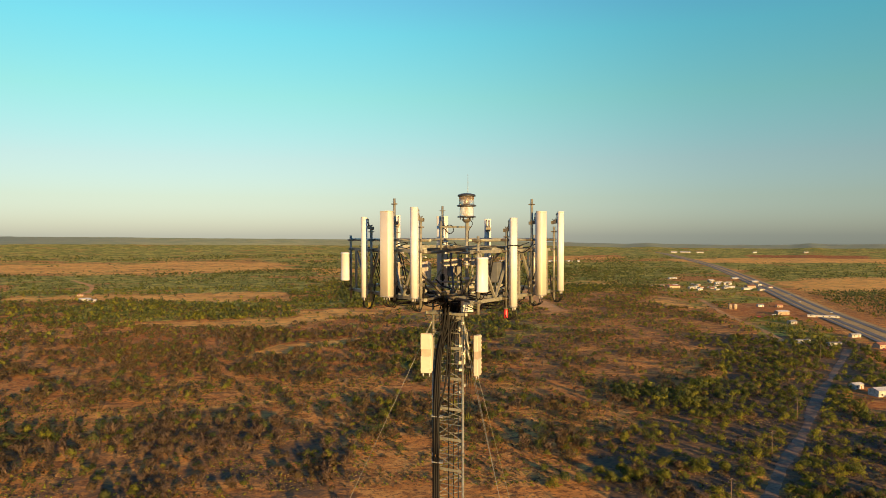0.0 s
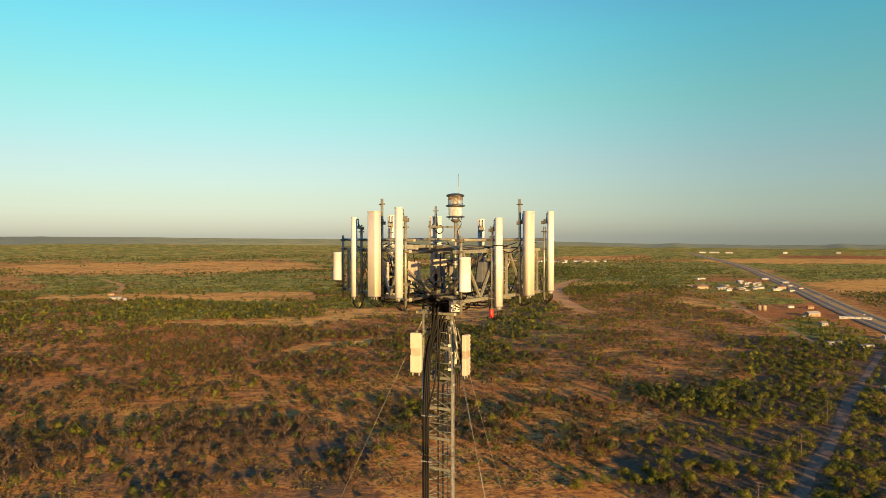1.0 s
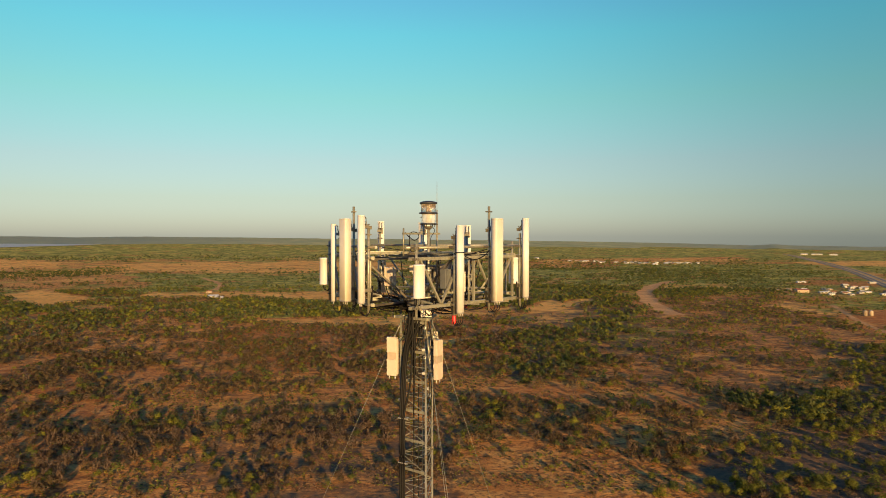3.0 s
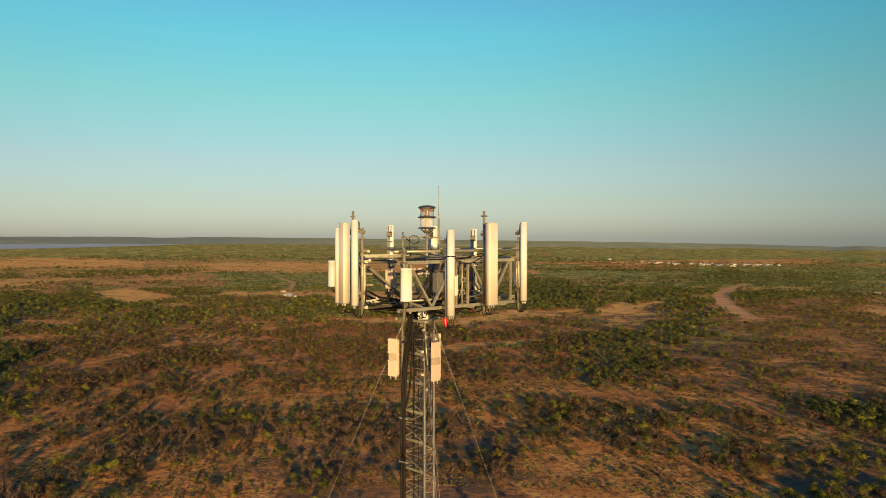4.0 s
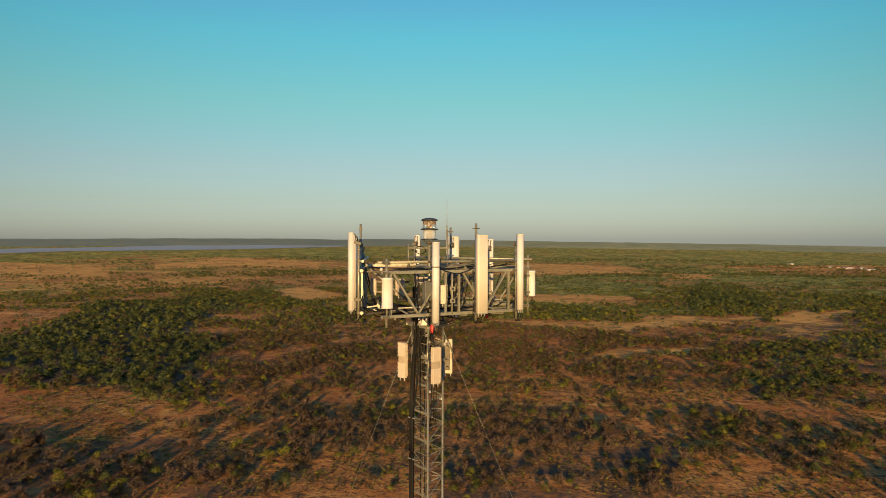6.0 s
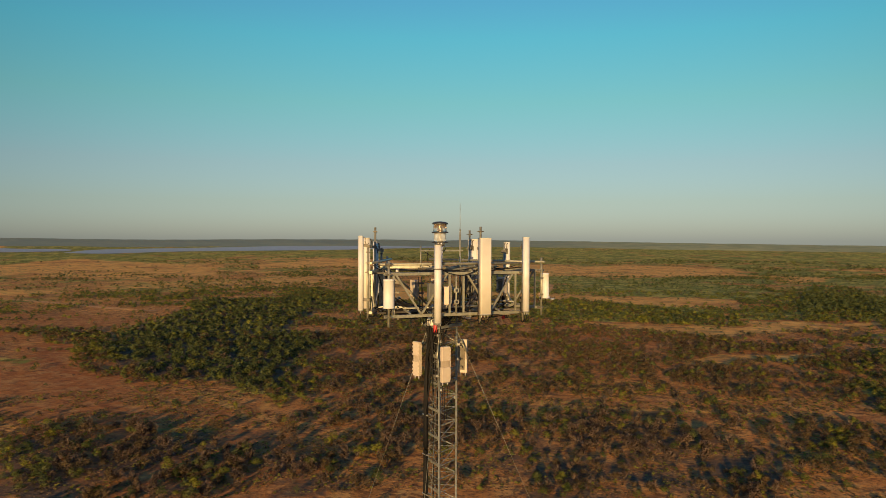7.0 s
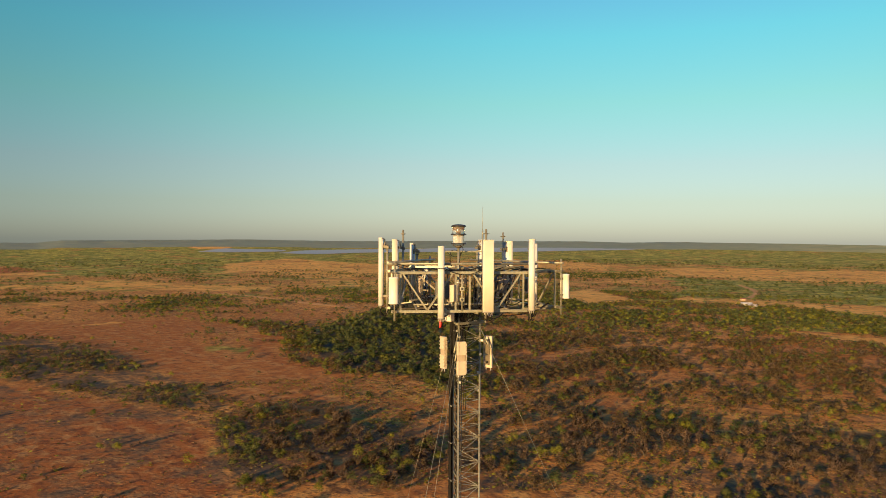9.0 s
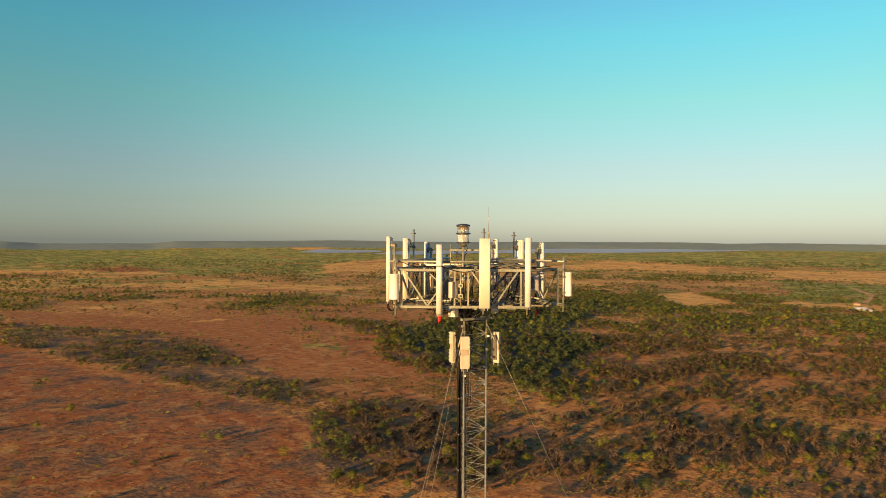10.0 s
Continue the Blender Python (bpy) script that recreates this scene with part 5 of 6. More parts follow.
farm_building(473, 1000, 8, 5, 2.6, 1.2, 5, WALLW, ROOFG, "white shed in a dirt yard", "shed")
farm_building(495, 990, 8, 5, 2.8, 1.2, 0, WALLT, ROOFR, "rust-roofed shed in a dirt yard", "shed")
farm_building(416, 800, 9, 6, 2.8, 1.4, 20, WALLW, ROOFG, "pale grey-roofed house behind trees", "house")
farm_building(281, 452, 7, 5, 3, 0.7, 15, WALLW, TIN, "small white metal shed by a dirt lot", "shed")
farm_building(283, 430, 11, 8, 4, 1.2, 15, WALLW, TIN, "white house with a pale metal roof", "house")
farm_building(422, 690, 10, 5, 2.8, 1.0, 10, WALLW, ROOFG, "low white house with dark windows", "house")
farm_building(404, 622, 9, 7, 3, 1.6, 20, WALLT, ROOFR, "orange-roofed house beside parked cars", "house")
farm_building(352, 655, 13, 5, 2.7, 0.6, 12, WALLW, ROOFG, "long pale trailer among trees", "trailer")
farm_building(371, 636, 12, 5, 2.7, 0.6, 8, WALLW, ROOFG, "pale trailer among trees", "trailer")
farm_building(-508, 1128, 16, 10, 4, 1.4, 30, WALLW, TIN, "small white ranch house among scrub", "ranch_house")
farm_building(-489, 1108, 12, 8, 3.5, 1.2, 20, WALLW, TIN, "white ranch shed among scrub", "ranch_house")
farm_building(-560, 1230, 9, 6, 3, 1.2, 10, WALLT, ROOFR, "rust-roofed ranch barn beside a pale drive", "ranch_barn")
for k, (x, y) in enumerate(((186, 2779), (238, 2793), (255, 2713), (303, 2726), (344, 2695), (385, 2665), (446, 2723), (476, 2691), (509, 2698), (549, 2709), (22, 3056), (420, 2600), (330, 2640))):
    farm_building(x, y, 13 + 5 * (k % 3), 9, 3.5, 1.6, 4 * k, WALLW, TIN, "white-roofed building of a far town", "town_building")
for k in range(26):
    x = 120 + 470 * village.random()
    farm_building(x, 2900 - 0.42 * x + village.uniform(-60, 60), village.uniform(9, 20), village.uniform(7, 10), 3.2, 1.5, village.uniform(-20, 30),
                  (WALLW, WALLT)[k % 2], (TIN, ROOFG, ROOFR)[k % 3], ("white-roofed house of a far town", "grey-roofed house of a far town", "rust-roofed house of a far town")[k % 3], "town_house")
for x, y, w in ((1239, 3560, 30), (1290, 3545, 46), (1350, 3515, 32), (1600, 3480, 18), (1780, 3350, 18)):
    farm_building(x, y, w, 14, 5, 1.5, -20, WALLW, TIN, "long white warehouse far along the highway", "warehouse")


def silo(x, y):
    t = thing("storage_tank", "tan steel storage tank in a dirt yard", "tank", "tanks in the yard", (x, y, 0))
    bm = bmesh.new()
    lathe(bm, [(2.6, 0), (2.6, 6.5), (2.4, 6.7), (0.4, 7.3)], 20)
    part("shell", bm, WALLT, t)
    bm = bmesh.new()
    lathe(bm, [(0.5, 7.2), (0.5, 7.6), (0.2, 7.7)], 12)
    part("hatch", bm, TIN, t)


silo(416, 966)
silo(423, 966)


def utility_pole(x, y, turn, tall=12.5):
    t = thing("utility_pole", "brown timber utility pole with a crossarm beside the dirt road", "utility pole", "poles along the dirt road", (x, y, 0))
    t.rotation_euler = (0, 0, radians(turn))
    bm = bmesh.new()
    tube(bm, (0, 0, -0.5), (0, 0, tall), 0.19, 8, 0.12)
    part("pole", bm, TIMBER, t)
    for z in (tall - 0.6, tall - 1.7):
        bm = bmesh.new()
        bar(bm, (-1.3, 0.14, z), (1.3, 0.14, z), 0.11, 0.13)
        arm = part("crossarm", bm, TIMBER, t)
        for px in (-1.15, -0.4, 0.4, 1.15):
            bm = bmesh.new()
            tube(bm, (px, 0.14, z + 0.06), (px, 0.14, z + 0.28), 0.05, 6)
            part("insulator", bm, GREYCAP, arm)


POLES = [(110, 242), (156, 307), (201, 372), (250, 456), (318, 562)]
for x, y in POLES:
    utility_pole(x, y, -35)
for (x0, y0), (x1, y1) in zip(POLES, POLES[1:]):
    for s in (-1.15, 1.15):
        o = Vector((x0 + s * math.cos(radians(-35)), y0 + s * math.sin(radians(-35)), 12.2))
        e = Vector((x1 + s * math.cos(radians(-35)), y1 + s * math.sin(radians(-35)), 12.2))
        t = thing("power_line", "thin dark power line between timber poles", "power line", "power lines", o)
        bm = bmesh.new()
        cable(bm, [e.lerp(o, 1 - k / 6) - o - Vector((0, 0, 1.1 * math.sin(math.pi * k / 6))) for k in range(7)], 0.02, 4, 3)
        part("conductor", bm, BLACK, t)


def vehicle(x, y, turn, paint, label, name):
    t = thing(name, label, "vehicle", "", (x, y, float(height(x, y)) + 0.55))
    t.rotation_euler = (0, 0, radians(turn))
    bm = bmesh.new()
    box(bm, (0, 0, 0.75), (5.2, 1.9, 0.75), None, 0.15)
    body = part("body", bm, paint, t)
    bm = bmesh.new()
    box(bm, (0.2, 0, 1.4), (2.3, 1.65, 0.65), None, 0.2)
    part("cabin", bm, GLASS_DARK, t)
    for px in (-1.6, 1.6):
        for s in (-1, 1):
            bm = bmesh.new()
            tube(bm, (px, s * 0.8, 0.36), (px, s * 1.0, 0.36), 0.36, 14)
            part("wheel", bm, TYRE, t)


vehicle(407, 862, 10, PAINTRED, "red pickup truck parked in a dirt yard", "pickup_truck")
vehicle(436, 884, 30, PAINTWHITE, "white truck parked beside a workshop", "pickup_truck")
vehicle(396, 604, 60, PAINTRED, "dark red car parked by a house", "car")
vehicle(401, 600, 60, PAINTWHITE, "white car parked by a house", "car")
for x, y, off in ((520, 905, 0), (610, 1190, 0), (660, 1375, 0), (760, 1700, 0), (560, 1060, 0)):
    vehicle(x, y, 72, PAINTWHITE, "pale car on the far highway", "car")


def pylon(x, y):
    z = float(height(x, y))
    t = thing("pylon", "pale steel lattice pylon far on the plain", "pylon", "far pylons", (x, y, z))
    bm = bmesh.new()
    for sx in (-1, 1):
        for sy in (-1, 1):
            tube(bm, (3.5 * sx, 3.5 * sy, 0), (0.5 * sx, 0.5 * sy, 38), 0.16, 4)
    part("legs", bm, STEEL, t)
    for zz in (28, 33, 37):
        bm = bmesh.new()
        bar(bm, (-5, 0, zz), (5, 0, zz), 0.3, 0.4)
        part("crossarm", bm, STEEL, t)


for x, y in ((-2009, 368), (-2170, 599)):
    pylon(x, y)


# ---- plants ----
def add_mesh(name, co, faces, mats, index, tints, normals=None):
    me = bpy.data.meshes.new(name)
    me.vertices.add(len(co))
    me.vertices.foreach_set("co", np.ascontiguousarray(co, np.float32).ravel())
    me.loops.add(faces.size)
    me.loops.foreach_set("vertex_index", np.ascontiguousarray(faces, np.int32).ravel())
    me.polygons.add(len(faces))
    me.polygons.foreach_set("loop_start", np.arange(0, faces.size, 3, dtype=np.int32))
    me.polygons.foreach_set("material_index", np.ascontiguousarray(index, np.int32))
    for m in mats:
        me.materials.append(m)
    me.attributes.new("tint", "FLOAT", "POINT").data.foreach_set("value", np.ascontiguousarray(tints, np.float32))
    me.update()
    me.validate()
    if normals is not None:
        me.attributes.new("custom_normal", "FLOAT_VECTOR", "POINT").data.foreach_set("vector", np.ascontiguousarray(normals, np.float32).ravel())
    return me


def limbs(rs, lobes, sides, thick):
    """Tapered stems from the root to each lobe of the crown."""
    co, faces = [], []
    for cx, cy, cz, cr in lobes:
        base = rs.uniform(-0.15, 0.15, 2)
        pts = [np.array([base[0], base[1], -0.2]), np.array([cx * 0.4 + rs.uniform(-0.2, 0.2), cy * 0.4 + rs.uniform(-0.2, 0.2), cz * 0.5]), np.array([cx, cy, cz + cr * 0.3])]
        for (a, b), (r0, r1) in zip(zip(pts, pts[1:]), ((thick, thick * 0.6), (thick * 0.6, thick * 0.2))):
            k = len(co)
            for p, r in ((a, r0), (b, r1)):
                for s in range(sides):
                    co.append(p + np.array([r * math.cos(s * math.tau / sides), r * math.sin(s * math.tau / sides), 0]))
            for s in range(sides):
                s2 = (s + 1) % sides
                faces += [(k + s, k + s2, k + sides + s2), (k + s, k + sides + s2, k + sides + s)]
    co = np.array(co)
    out = co * np.array([1, 1, 0]) - np.repeat(co.reshape(-1, sides, 3).mean(1), sides, 0) * np.array([1, 1, 0])
    return co, np.array(faces), out / np.linalg.norm(out, axis=1)[:, None]


def leaves(rs, lobes, count, size, slender=1.0, lean=0.0):
    """Small leaf clumps, each a triangle, spread through the lobes."""
    w = np.array([l[3] ** 2 for l in lobes])
    pick = rs.choice(len(lobes), count, p=w / w.sum())
    c = np.array(lobes)[pick]
    d = rs.normal(size=(count, 3))
    d /= np.linalg.norm(d, axis=1)[:, None]
    rad = c[:, 3:4] * rs.uniform(0.5, 1.06, (count, 1))
    p = c[:, :3] + d * rad * np.array([1, 1, 0.68])
    u = rs.normal(size=(count, 3)) + lean * d
    u /= np.linalg.norm(u, axis=1)[:, None]
    v = np.cross(u, rs.normal(size=(count, 3)))
    v /= np.linalg.norm(v, axis=1)[:, None]
    s = size * rs.uniform(0.6, 1.4, (count, 1))
    # leaves face outwards from the bough they grow on
    heart = np.average(np.array(lobes)[:, :3], axis=0, weights=w)
    whole = p - heart + np.array([0, 0, 0.3])
    whole /= np.linalg.norm(whole, axis=1)[:, None] + 1e-6
    face = 0.5 * d + 0.8 * whole + 0.15 * rs.normal(size=(count, 3))
    face /= np.linalg.norm(face, axis=1)[:, None]
    u -= 0.55 * face * (u * face).sum(1)[:, None]
    v -= 0.55 * face * (v * face).sum(1)[:, None]
    v *= np.where((np.cross(v, u) * face).sum(1) < 0, -1, 1)[:, None]
    co = np.stack([p - u * s * 0.5 - v * s * 0.42 / slender, p - u * s * 0.5 + v * s * 0.42 / slender, p + u * s * 0.6], 1).reshape(-1, 3)
    co[:, 2] = np.maximum(co[:, 2], 0.05)
    return co, np.arange(count * 3).reshape(-1, 3), np.repeat(face, 3, 0)


def crown_lobes(rs, n, spread, tall):
    """Boughs that together make a rounded, uneven crown."""
    out = [(rs.uniform(-0.3, 0.3), rs.uniform(-0.3, 0.3), tall * 0.6, rs.uniform(1.2, 1.5))]
    for k in range(n - 1):
        a, r = (k + rs.uniform(-0.4, 0.4)) * math.tau / (n - 1), rs.uniform(0.45, 1.0)
        out.append((spread * r * math.cos(a), spread * r * math.sin(a), tall * (0.58 - 0.32 * r * r * rs.uniform(0.5, 1.3)), rs.uniform(0.85, 1.35)))
    return out


# kind: lobes, spread, height, leaf material
KINDS = {"green": (6, 1.8, 4.4, LEAF), "dark": (7, 1.9, 5.0, LEAF_DARK), "dry": (6, 1.8, 4.4, LEAF_DRY), "bare": (6, 1.7, 5.4, TWIG)}


def twigs(rs, lobes, count, long):
    """Thin bare twigs that fan upwards and outwards from the boughs."""
    c = np.array(lobes)[rs.choice(len(lobes), count)]
    base = c[:, :3] * rs.uniform(0.45, 1.0, (count, 1)) * np.array([0.9, 0.9, 1.0])
    way = rs.normal(size=(count, 3)) * 0.55 + c[:, :3] * np.array([0.3, 0.3, 0]) + np.array([0, 0, 1.0])
    way /= np.linalg.norm(way, axis=1)[:, None]
    side = np.cross(way, rs.normal(size=(count, 3)))
    side /= np.linalg.norm(side, axis=1)[:, None]
    s = long * rs.uniform(0.6, 1.4, (count, 1))
    co = np.stack([base - side * 0.024 * s, base + side * 0.024 * s, base + way * s], 1).reshape(-1, 3)
    out = np.cross(side, way)
    out *= np.where((out * (base + [0, 0, 0.5])).sum(1) < 0, -1, 1)[:, None]
    return co, np.arange(count * 3).reshape(-1, 3), np.repeat(out, 3, 0)


def tree_arrays(kind, seed, count, size, sides):
    rs = np.random.RandomState(seed)
    n, spread, tall, leaf = KINDS[kind]
    lobes = crown_lobes(rs, n, spread, tall)
    far = count < 30
    stem = None if far else limbs(rs, lobes if sides > 3 or kind == "bare" else lobes[:4] if count > 100 else lobes[:1], sides, 0.06)
    if kind == "bare":
        return stem, twigs(rs, lobes, int(count * 2.1) if not far else 10, 1.5 if not far else 2.6), None
    if kind == "dry":
        return stem, leaves(rs, lobes, int(count * 0.8), size * 0.92), None if far else twigs(rs, lobes, int(count * 0.45), 1.5)
    return stem, leaves(rs, lobes, count, size), None


def joined(pieces):
    co, faces, index, face, off = [], [], [], [], 0
    for k, piece in enumerate(pieces):
        if piece is not None:
            co.append(piece[0])
            faces.append(piece[1] + off)
            index.append(np.full(len(piece[1]), k))
            face.append(piece[2])
            off += len(piece[0])
    return np.vstack(co), np.vstack(faces), np.concatenate(index), np.vstack(face)


def scatter(name, label, kind, variants, x, y, scale, rs, mats, hues=(-0.45, 0.75)):
    """Many plants of a kind as one mesh."""
    all_co, all_f, all_i, all_t, all_n, off = [], [], [], [], [], 0
    which = rs.randint(len(variants), size=len(x))
    for v, (co, faces, index, face) in enumerate(variants):
        sel = np.where(which == v)[0]
        if not len(sel):
            continue
        turn, s = rs.uniform(0, math.tau, len(sel)), scale[sel]
        c, sn = np.cos(turn)[:, None], np.sin(turn)[:, None]
        px = (co[:, 0] * c - co[:, 1] * sn) * s[:, None] + x[sel][:, None]
        py = (co[:, 0] * sn + co[:, 1] * c) * s[:, None] + y[sel][:, None]
        pz = co[:, 2] * (s * rs.uniform(0.95, 1.4, len(sel)) if len(co) > 30 else s)[:, None] + height(x[sel], y[sel])[:, None] - 0.1
        all_co.append(np.stack([px, py, pz], -1).reshape(-1, 3))
        all_f.append((faces[None] + (np.arange(len(sel)) * len(co))[:, None, None] + off).reshape(-1, 3))
        all_n.append(np.stack([face[:, 0] * c - face[:, 1] * sn, face[:, 0] * sn + face[:, 1] * c, np.tile(face[:, 2], (len(sel), 1))], -1).reshape(-1, 3))
        all_i.append(np.tile(index, len(sel)))
        all_t.append(np.repeat(rs.uniform(*hues, len(sel)), len(co)))
        off += len(sel) * len(co)
    me = add_mesh(name, np.vstack(all_co), np.vstack(all_f), mats, np.concatenate(all_i), np.concatenate(all_t), np.vstack(all_n))
    return tagged(new(name, me), label, "scrub", kind="stuff")


# stretch of the plan: ragged edge, trees for each square metre, shares of green, dark and bare ones
STANDS = [("scrub_east", 25, 0.032, 0.24, 0.09, 0.16), ("scrub_main", 40, 0.033, 0.16, 0.04, 0.24), ("scrub_west", 20, 0.026, 0.14, 0.03, 0.42),
          ("bare_strip", 12, 0.0045, 0.3, 0.05, 0.4), ("bare_front", 10, 0.004, 0.5, 0.02, 0.25), ("red_plain", 25, 0.0011, 0.4, 0.3, 0.1),
          ("plain_left", 10, 0.0012, 0.4, 0.2, 0.2), ("red_right", 25, 0.029, 0.3, 0.08, 0.25), ("green_right", 20, 0.03, 0.84, 0.06, 0.03),
          ("upper_green", 15, 0.034, 0.7, 0.1, 0.04), ("wash_trees", 5, 0.045, 0.62, 0.34, 0), ("green_strip", 25, 0.032, 0.4, 0.38, 0.04),
          ("dark_patch", 15, 0.009, 0.3, 0.5, 0), ("mid_green", 40, 0.02, 0.35, 0.5, 0), ("grove_tail", 20, 0.024, 0.28, 0.22, 0.1),
          ("wood_band", 25, 0.022, 0.4, 0.4, 0), ("tan_field", 10, 0, 0, 0, 0), ("yellow_mid", 20, 0.0015, 0.5, 0.2, 0),
          ("tan_near", 5, 0, 0, 0, 0), ("tan_far", 5, 0, 0, 0, 0), ("tan_house", 8, 0.0005, 0.5, 0, 0), ("green_far", 50, 0.009, 0.5, 0.4, 0),
          ("orange_far", 40, 0.0015, 0.4, 0.4, 0), ("orange_band", 40, 0.0015, 0.4, 0.4, 0), ("yard", 8, 0.0008, 0.7, 0.3, 0),
          ("yard_house", 4, 0.0004, 1, 0, 0), ("highway_trees", 10, 0.02, 0.05, 0.92, 0), *((s, 8, 0.001, 0.4, 0.4, 0) for s in STREAKS),
          ("belt_b", 15, 0.024, 0.4, 0.45, 0), ("dark_trees", 20, 0.028, 0.1, 0.9, 0), ("hedge", 8, 0.03, 0.7, 0.28, 0), ("grove", 14, 0.021, 0.12, 0.76, 0.04),
          ("thorn_front", 8, 0.024, 0.16, 0.12, 0.4), ("field_edge", 6, 0.03, 0.2, 0.25, 0.05), ("village_trees", 10, 0.014, 0.5, 0.4, 0),
          ("corner_thicket", 5, 0.03, 0.5, 0.4, 0.05), ("open_field", 5, 0.00025, 0.7, 0.1, 0),
          ("thorn_middle", 14, 0.03, 0.14, 0.05, 0.45), ("woods_north", 50, 0.03, 0.45, 0.45, 0), ("woods_highway", 50, 0.024, 0.4, 0.5, 0), ("village_grove", 15, 0.008, 0.5, 0.45, 0), ("roadside_grove", 10, 0.024, 0.7, 0.28, 0)]


def density(x, y):
    """Trees for each square metre, and the shares of green, dark and bare ones."""
    r = np.hypot(x, y)
    az = np.degrees(np.arctan2(-x, y))
    d = 0.027 * np.clip((lumps(x, y, 60) - 0.32) * 6, 0.08, 1.4)
    open_land = np.clip((lumps(x + 4000, y, 260) - 0.38) * 7, 0.08, 1.2)
    d = d * np.where((az > 46) | (r > 1500), open_land, 1.0) * (1 - 0.5 * np.clip((az - 40) / 12, 0, 1) * np.clip((r - 800) / 300, 0, 1))
    d = d * (1 - 0.35 * np.clip((-az - 10) / 14, 0, 1) * np.clip((r - 700) / 300, 0, 1))
    green = 0.26 + 0.34 * np.clip((lumps(x - 900, y + 400, 160) - 0.5) * 4, 0, 1)
    dark = 0.1 + 0.45 * np.clip((r - 600) / 600, 0, 1)
    bare = 0.14 * np.clip(2 - r / 500, 0, 1)
    for name, edge, dd, gg, kk, bb in STANDS:
        hit = inside(name, x, y, edge)
        patch = 1.0 if name in ("grove", "corner_thicket", "dark_trees", "wash_trees", "upper_green", "belt_b") else np.clip((lumps(x, y, 38) - 0.34) * 6, 0.15, 1.4)
        d = np.where(hit, dd * patch, d)
        green, dark, bare = np.where(hit, gg, green), np.where(hit, kk, dark), np.where(hit, bb, bare)
    for name, width in (("highway", 42), ("dirt_road", 6), ("side_track", 6), ("river_bed", 13), ("creek", 7), ("ridge_track", 4), ("house_path", 6)):
        d = np.where(beside(name, x, y) < width, 0, d)
    # a belt of bare trees with a green row before it
    row = r - 318 - 30 * (lumps(az * 20, 40.0 + 0 * az, 60) - 0.5)
    belt = (az > 4) & (az < 40) & (row > 0) & (row < 52) & (lumps(x, y, 18) > 0.36)
    d = np.where(belt, np.where(row < 9, 0.018, 0.017), d)
    green = np.where(belt, np.where(row < 9, 0.85, 0.14), green)
    dark = np.where(belt, 0.04, dark)
    bare = np.where(belt, np.where(row < 9, 0.1, 0.6), bare)
    # green trees follow the dirt road
    b = beside("dirt_road", x, y)
    d = np.where((b > 5) & (b < 16) & (x > 150), np.maximum(d, 0.026), d)
    green = np.where((b > 5) & (b < 16), 0.95, green)
    d = np.where(r < 14, 0, d)
    return d, green, dark, bare


def size_at(x, y):
    """How large the trees of a stretch grow."""
    s = 1 - 0.35 * np.clip((np.degrees(np.arctan2(x, y)) - 10) / 14, 0, 1) * np.clip((np.hypot(x, y) - 700) / 300, 0, 1)
    for name, value in (("scrub_main", 0.92), ("scrub_east", 0.95), ("grove", 1.3), ("dark_trees", 1.4), ("belt_b", 1.1), ("wash_trees", 1.25), ("upper_green", 0.9),
                        ("corner_thicket", 0.8), ("field_edge", 0.6), ("green_right", 0.85), ("red_right", 0.75), ("bare_front", 0.75), ("red_plain", 0.7)):
        s = np.where(inside(name, x, y, 8), value, s)
    return s


def grow(rs, r0, r1, az0, az1, thin=1.0):
    """Places of trees in a ring of the plan."""
    area = radians(az1 - az0) * (r1 * r1 - r0 * r0) / 2
    n = int(area * 0.05 * thin)
    r = np.sqrt(rs.uniform(r0 * r0, r1 * r1, n))
    a = np.radians(rs.uniform(az0, az1, n))
    x, y = -np.sin(a) * r, np.cos(a) * r
    d, green, dark, bare = density(x, y)
    keep = rs.uniform(0, 0.05, n) < d
    x, y, green, dark, bare = x[keep], y[keep], green[keep], dark[keep], bare[keep]
    roll = rs.uniform(0, 1, len(x))
    bare = np.where(np.hypot(x, y) > 450, 0.5, 1.0) * bare
    kinds = np.where(roll < dark, 1, np.where(roll < dark + green, 0, np.where(roll < dark + green + bare, 3, 2)))
    return x, y, kinds


NAMES = ("green", "dark", "dry", "bare")
WORDS = ("yellow-green mesquite shrubs scattered over dry ground", "dense dark green oak and juniper scrub", "brown half-bare mesquite scrub on red soil", "bare grey-brown mesquite trees with fine twigs")
rs = np.random.RandomState(11)
near_x, near_y, near_k = grow(rs, 268, 760, -40, 90)
order = np.argsort(np.hypot(near_x, near_y))
first = [k for k in order if np.hypot(near_x[k], near_y[k]) > 283][:300]
chosen = np.zeros(len(near_x), bool)
chosen[first] = True

near_r = np.hypot(near_x, near_y)
for r0, r1, count, size in ((0, 430, 240, 0.46), (430, 760, 88, 0.8)):
    variants = {k: [joined(tree_arrays(NAMES[k], 40 + 7 * k + v, count, size, 3)) for v in range(7)] for k in range(4)}
    for k in range(4):
        leaf = KINDS[NAMES[k]][3]
        sel = (near_k == k) & ~chosen & (near_r >= r0) & (near_r < r1)
        if sel.any():
            scatter(NAMES[k] + "_scrub", WORDS[k], NAMES[k], variants[k], near_x[sel], near_y[sel], size_at(near_x[sel], near_y[sel]) * rs.uniform(0.6, 1.5, sel.sum()), rs, (BARK, leaf, TWIG), (-0.45, 0.75) if r0 == 0 else (-0.35, 0.5))
coarse = {k: [joined(tree_arrays(NAMES[k], 140 + 7 * k + v, 15, 1.75, 3)) for v in range(5)] for k in range(4)}
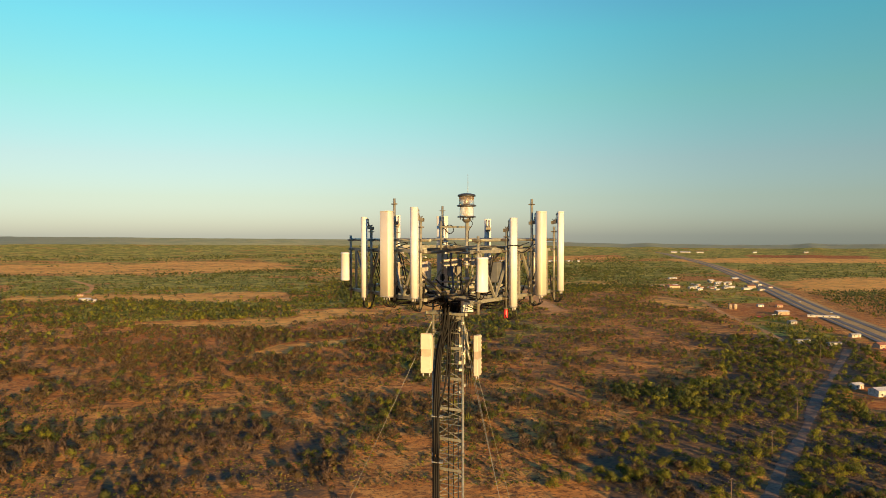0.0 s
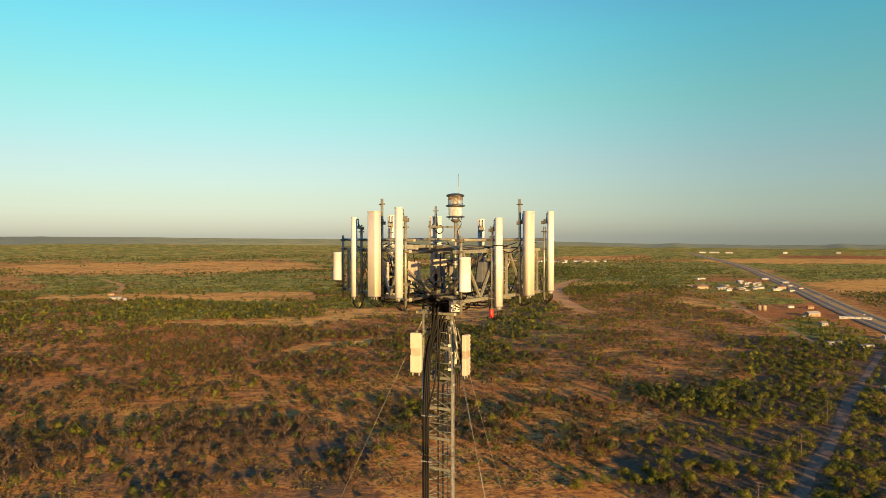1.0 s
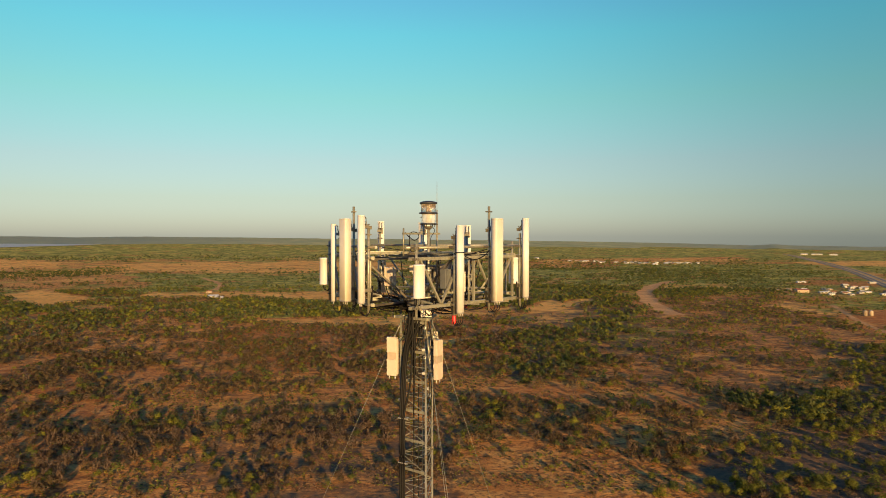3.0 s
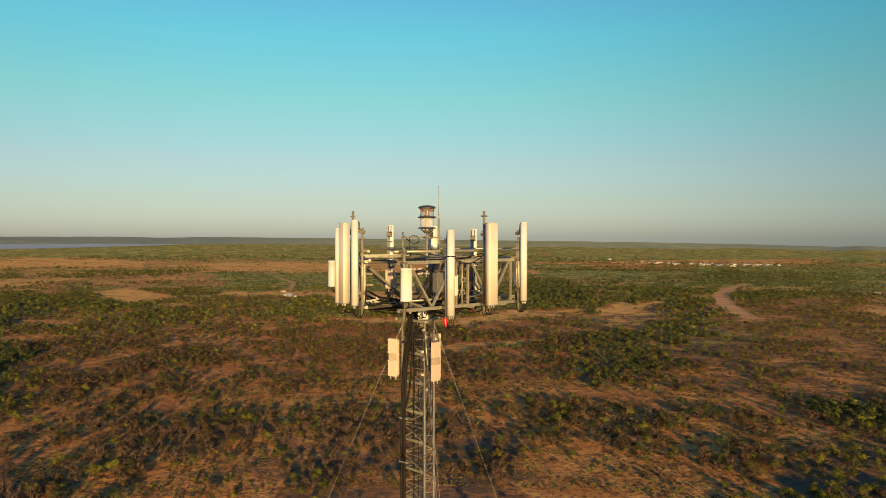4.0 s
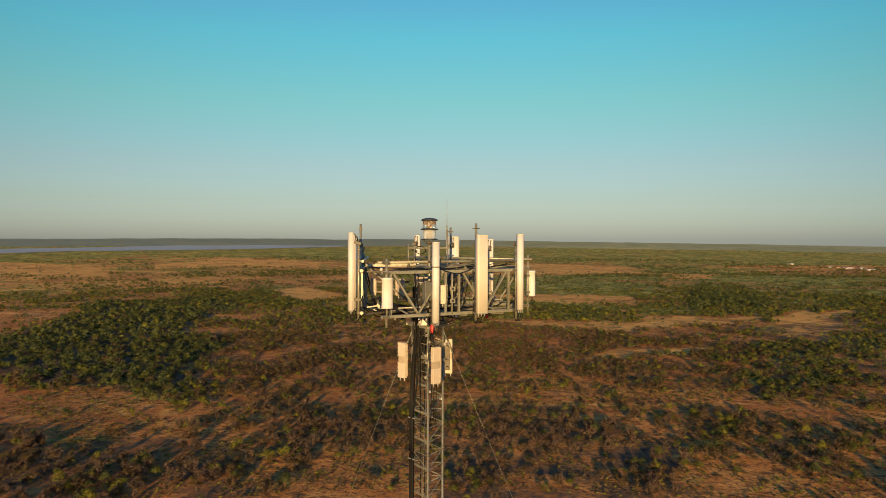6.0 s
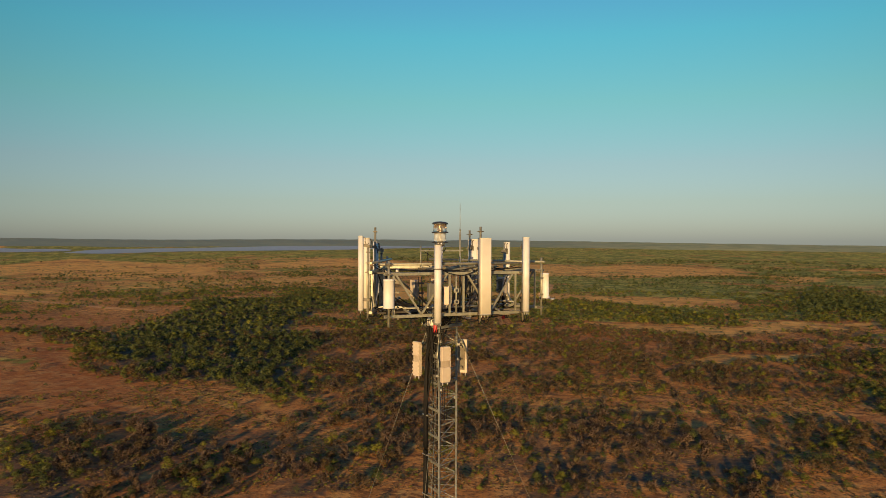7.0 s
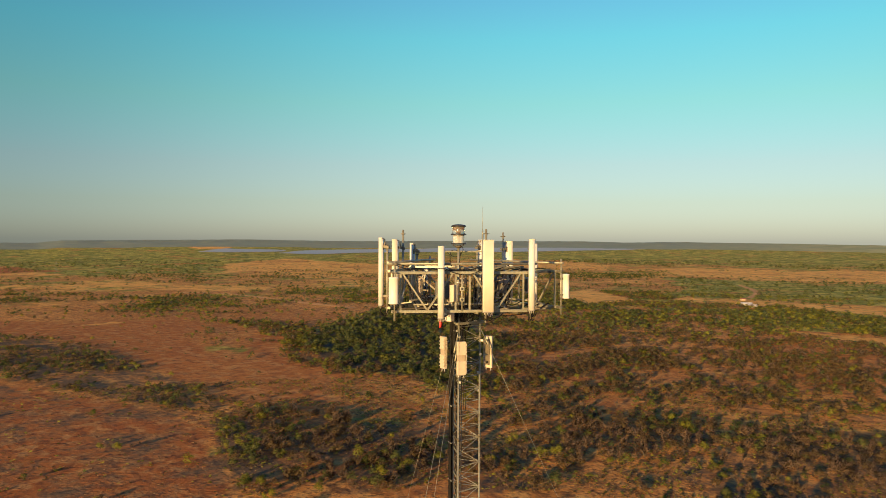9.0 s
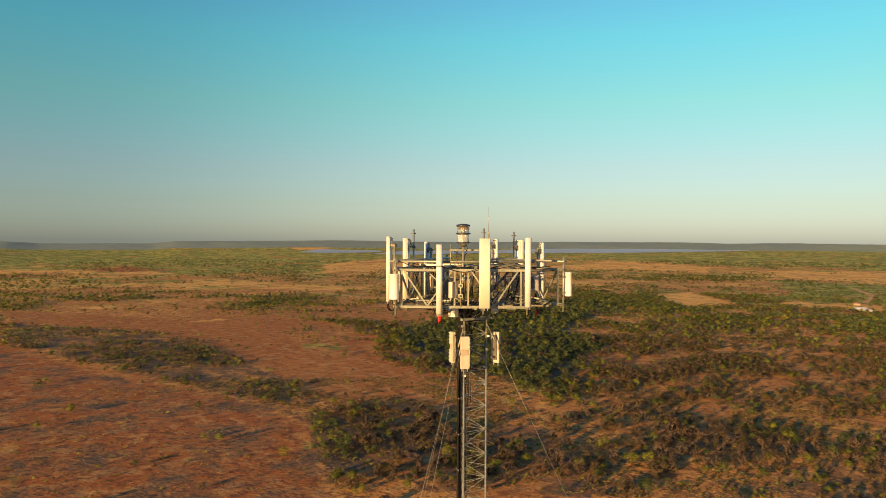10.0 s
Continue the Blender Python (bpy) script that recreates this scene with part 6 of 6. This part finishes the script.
close = {k: [joined(tree_arrays(NAMES[k], 240 + 7 * k + v, 75, 0.85, 3)) for v in range(5)] for k in range(4)}
for r0, r1, a0, a1, thin, grown in ((760, 1500, -37, 88, 0.85, 1.0), (1500, 2300, -37, 88, 0.22, 1.1), (2300, 3300, -37, 88, 0.07, 1.3), (25, 268, -180, 180, 0.12, 0.9)):
    fx, fy, fk = grow(rs, r0, r1, a0, a1, thin)
    shapes = coarse if r0 > 100 else close
    for k in range(4):
        sel = fk == k
        if sel.any():
            scatter(NAMES[k] + "_scrub", WORDS[k], NAMES[k], shapes[k], fx[sel], fy[sel], grown * size_at(fx[sel], fy[sel]) * rs.uniform(0.7, 1.4, sel.sum()), rs, (BARK, KINDS[NAMES[k]][3], TWIG), (-0.2, 0.3))

# grass tufts and low bushes
tufts = []
for v in range(6):
    q = np.random.RandomState(300 + v)
    co, faces, face = leaves(q, [(0, 0, 0.25, 0.45), (0.3, 0.2, 0.2, 0.4)], 4, 0.6)
    tufts.append((co, faces, np.zeros(4), face))
gx, gy, gk = [], [], []
n = 75000
r = np.sqrt(rs.uniform(275 ** 2, 520 ** 2, n))
a = np.radians(rs.uniform(-40, 92, n))
x, y = -np.sin(a) * r, np.cos(a) * r
keep = (lumps(x + 50, y, 25) > 0.42) & (beside("dirt_road", x, y) > 5) & ~(inside("open_field", x, y) & (rs.uniform(0, 1, n) < 0.85))
x, y = x[keep], y[keep]
dry = rs.uniform(0, 1, len(x)) < 0.6
scatter("dry_grass", "tufts of dry yellow-brown grass", "dry", tufts, x[dry], y[dry], rs.uniform(0.4, 0.85, dry.sum()), rs, (GRASS,))
for share, leaf, word in ((0.45, LEAF, "low olive bushes between grass tufts"), (1.0, LEAF_DRY, "low brown thorn bushes between grass tufts")):
    bush = ~dry & (rs.uniform(0, 1, len(x)) < share)
    dry |= bush
    scatter("low_bushes", word, "green", tufts, x[bush], y[bush], rs.uniform(0.9, 2.2, bush.sum()), rs, (leaf,))

# the nearest trees, one by one
LABELS = ("yellow-green mesquite tree with a low spreading crown", "dark green juniper tree with a dense crown", "brown half-bare mesquite tree with thin twigs", "bare grey-brown mesquite tree with fanned twigs")
models = {}
for k in range(4):
    for v in range(5):
        stem, crown, sprigs = tree_arrays(NAMES[k], 500 + 11 * k + v, 620 if k < 3 else 300, 0.36, 5)
        trunk = add_mesh("trunk", stem[0], stem[1], (BARK,), np.zeros(len(stem[1])), np.zeros(len(stem[0])), stem[2])
        c = joined((crown, sprigs))
        models[k, v] = trunk, add_mesh("crown", c[0], c[1], (KINDS[NAMES[k]][3], TWIG), c[2], np.full(len(c[0]), 0.1), c[3])
for i in first:
    k = int(near_k[i])
    x, y = float(near_x[i]), float(near_y[i])
    t = thing(("mesquite_tree", "juniper_tree", "dry_mesquite_tree", "bare_mesquite_tree")[k], LABELS[k], "tree", "trees on the near plain", (x, y, float(height(x, y)) - 0.1))
    s = float(rs.uniform(0.7, 1.5) * size_at(np.array([x]), np.array([y]))[0])
    t.rotation_euler, t.scale = (0, 0, float(rs.uniform(0, math.tau))), (s, s, s * float(rs.uniform(0.95, 1.35)))
    trunk, crown = models[k, int(rs.randint(5))]
    for name, me in (("trunk", trunk), ("crown", crown)):
        ob = new(name, me)
        ob.parent = t
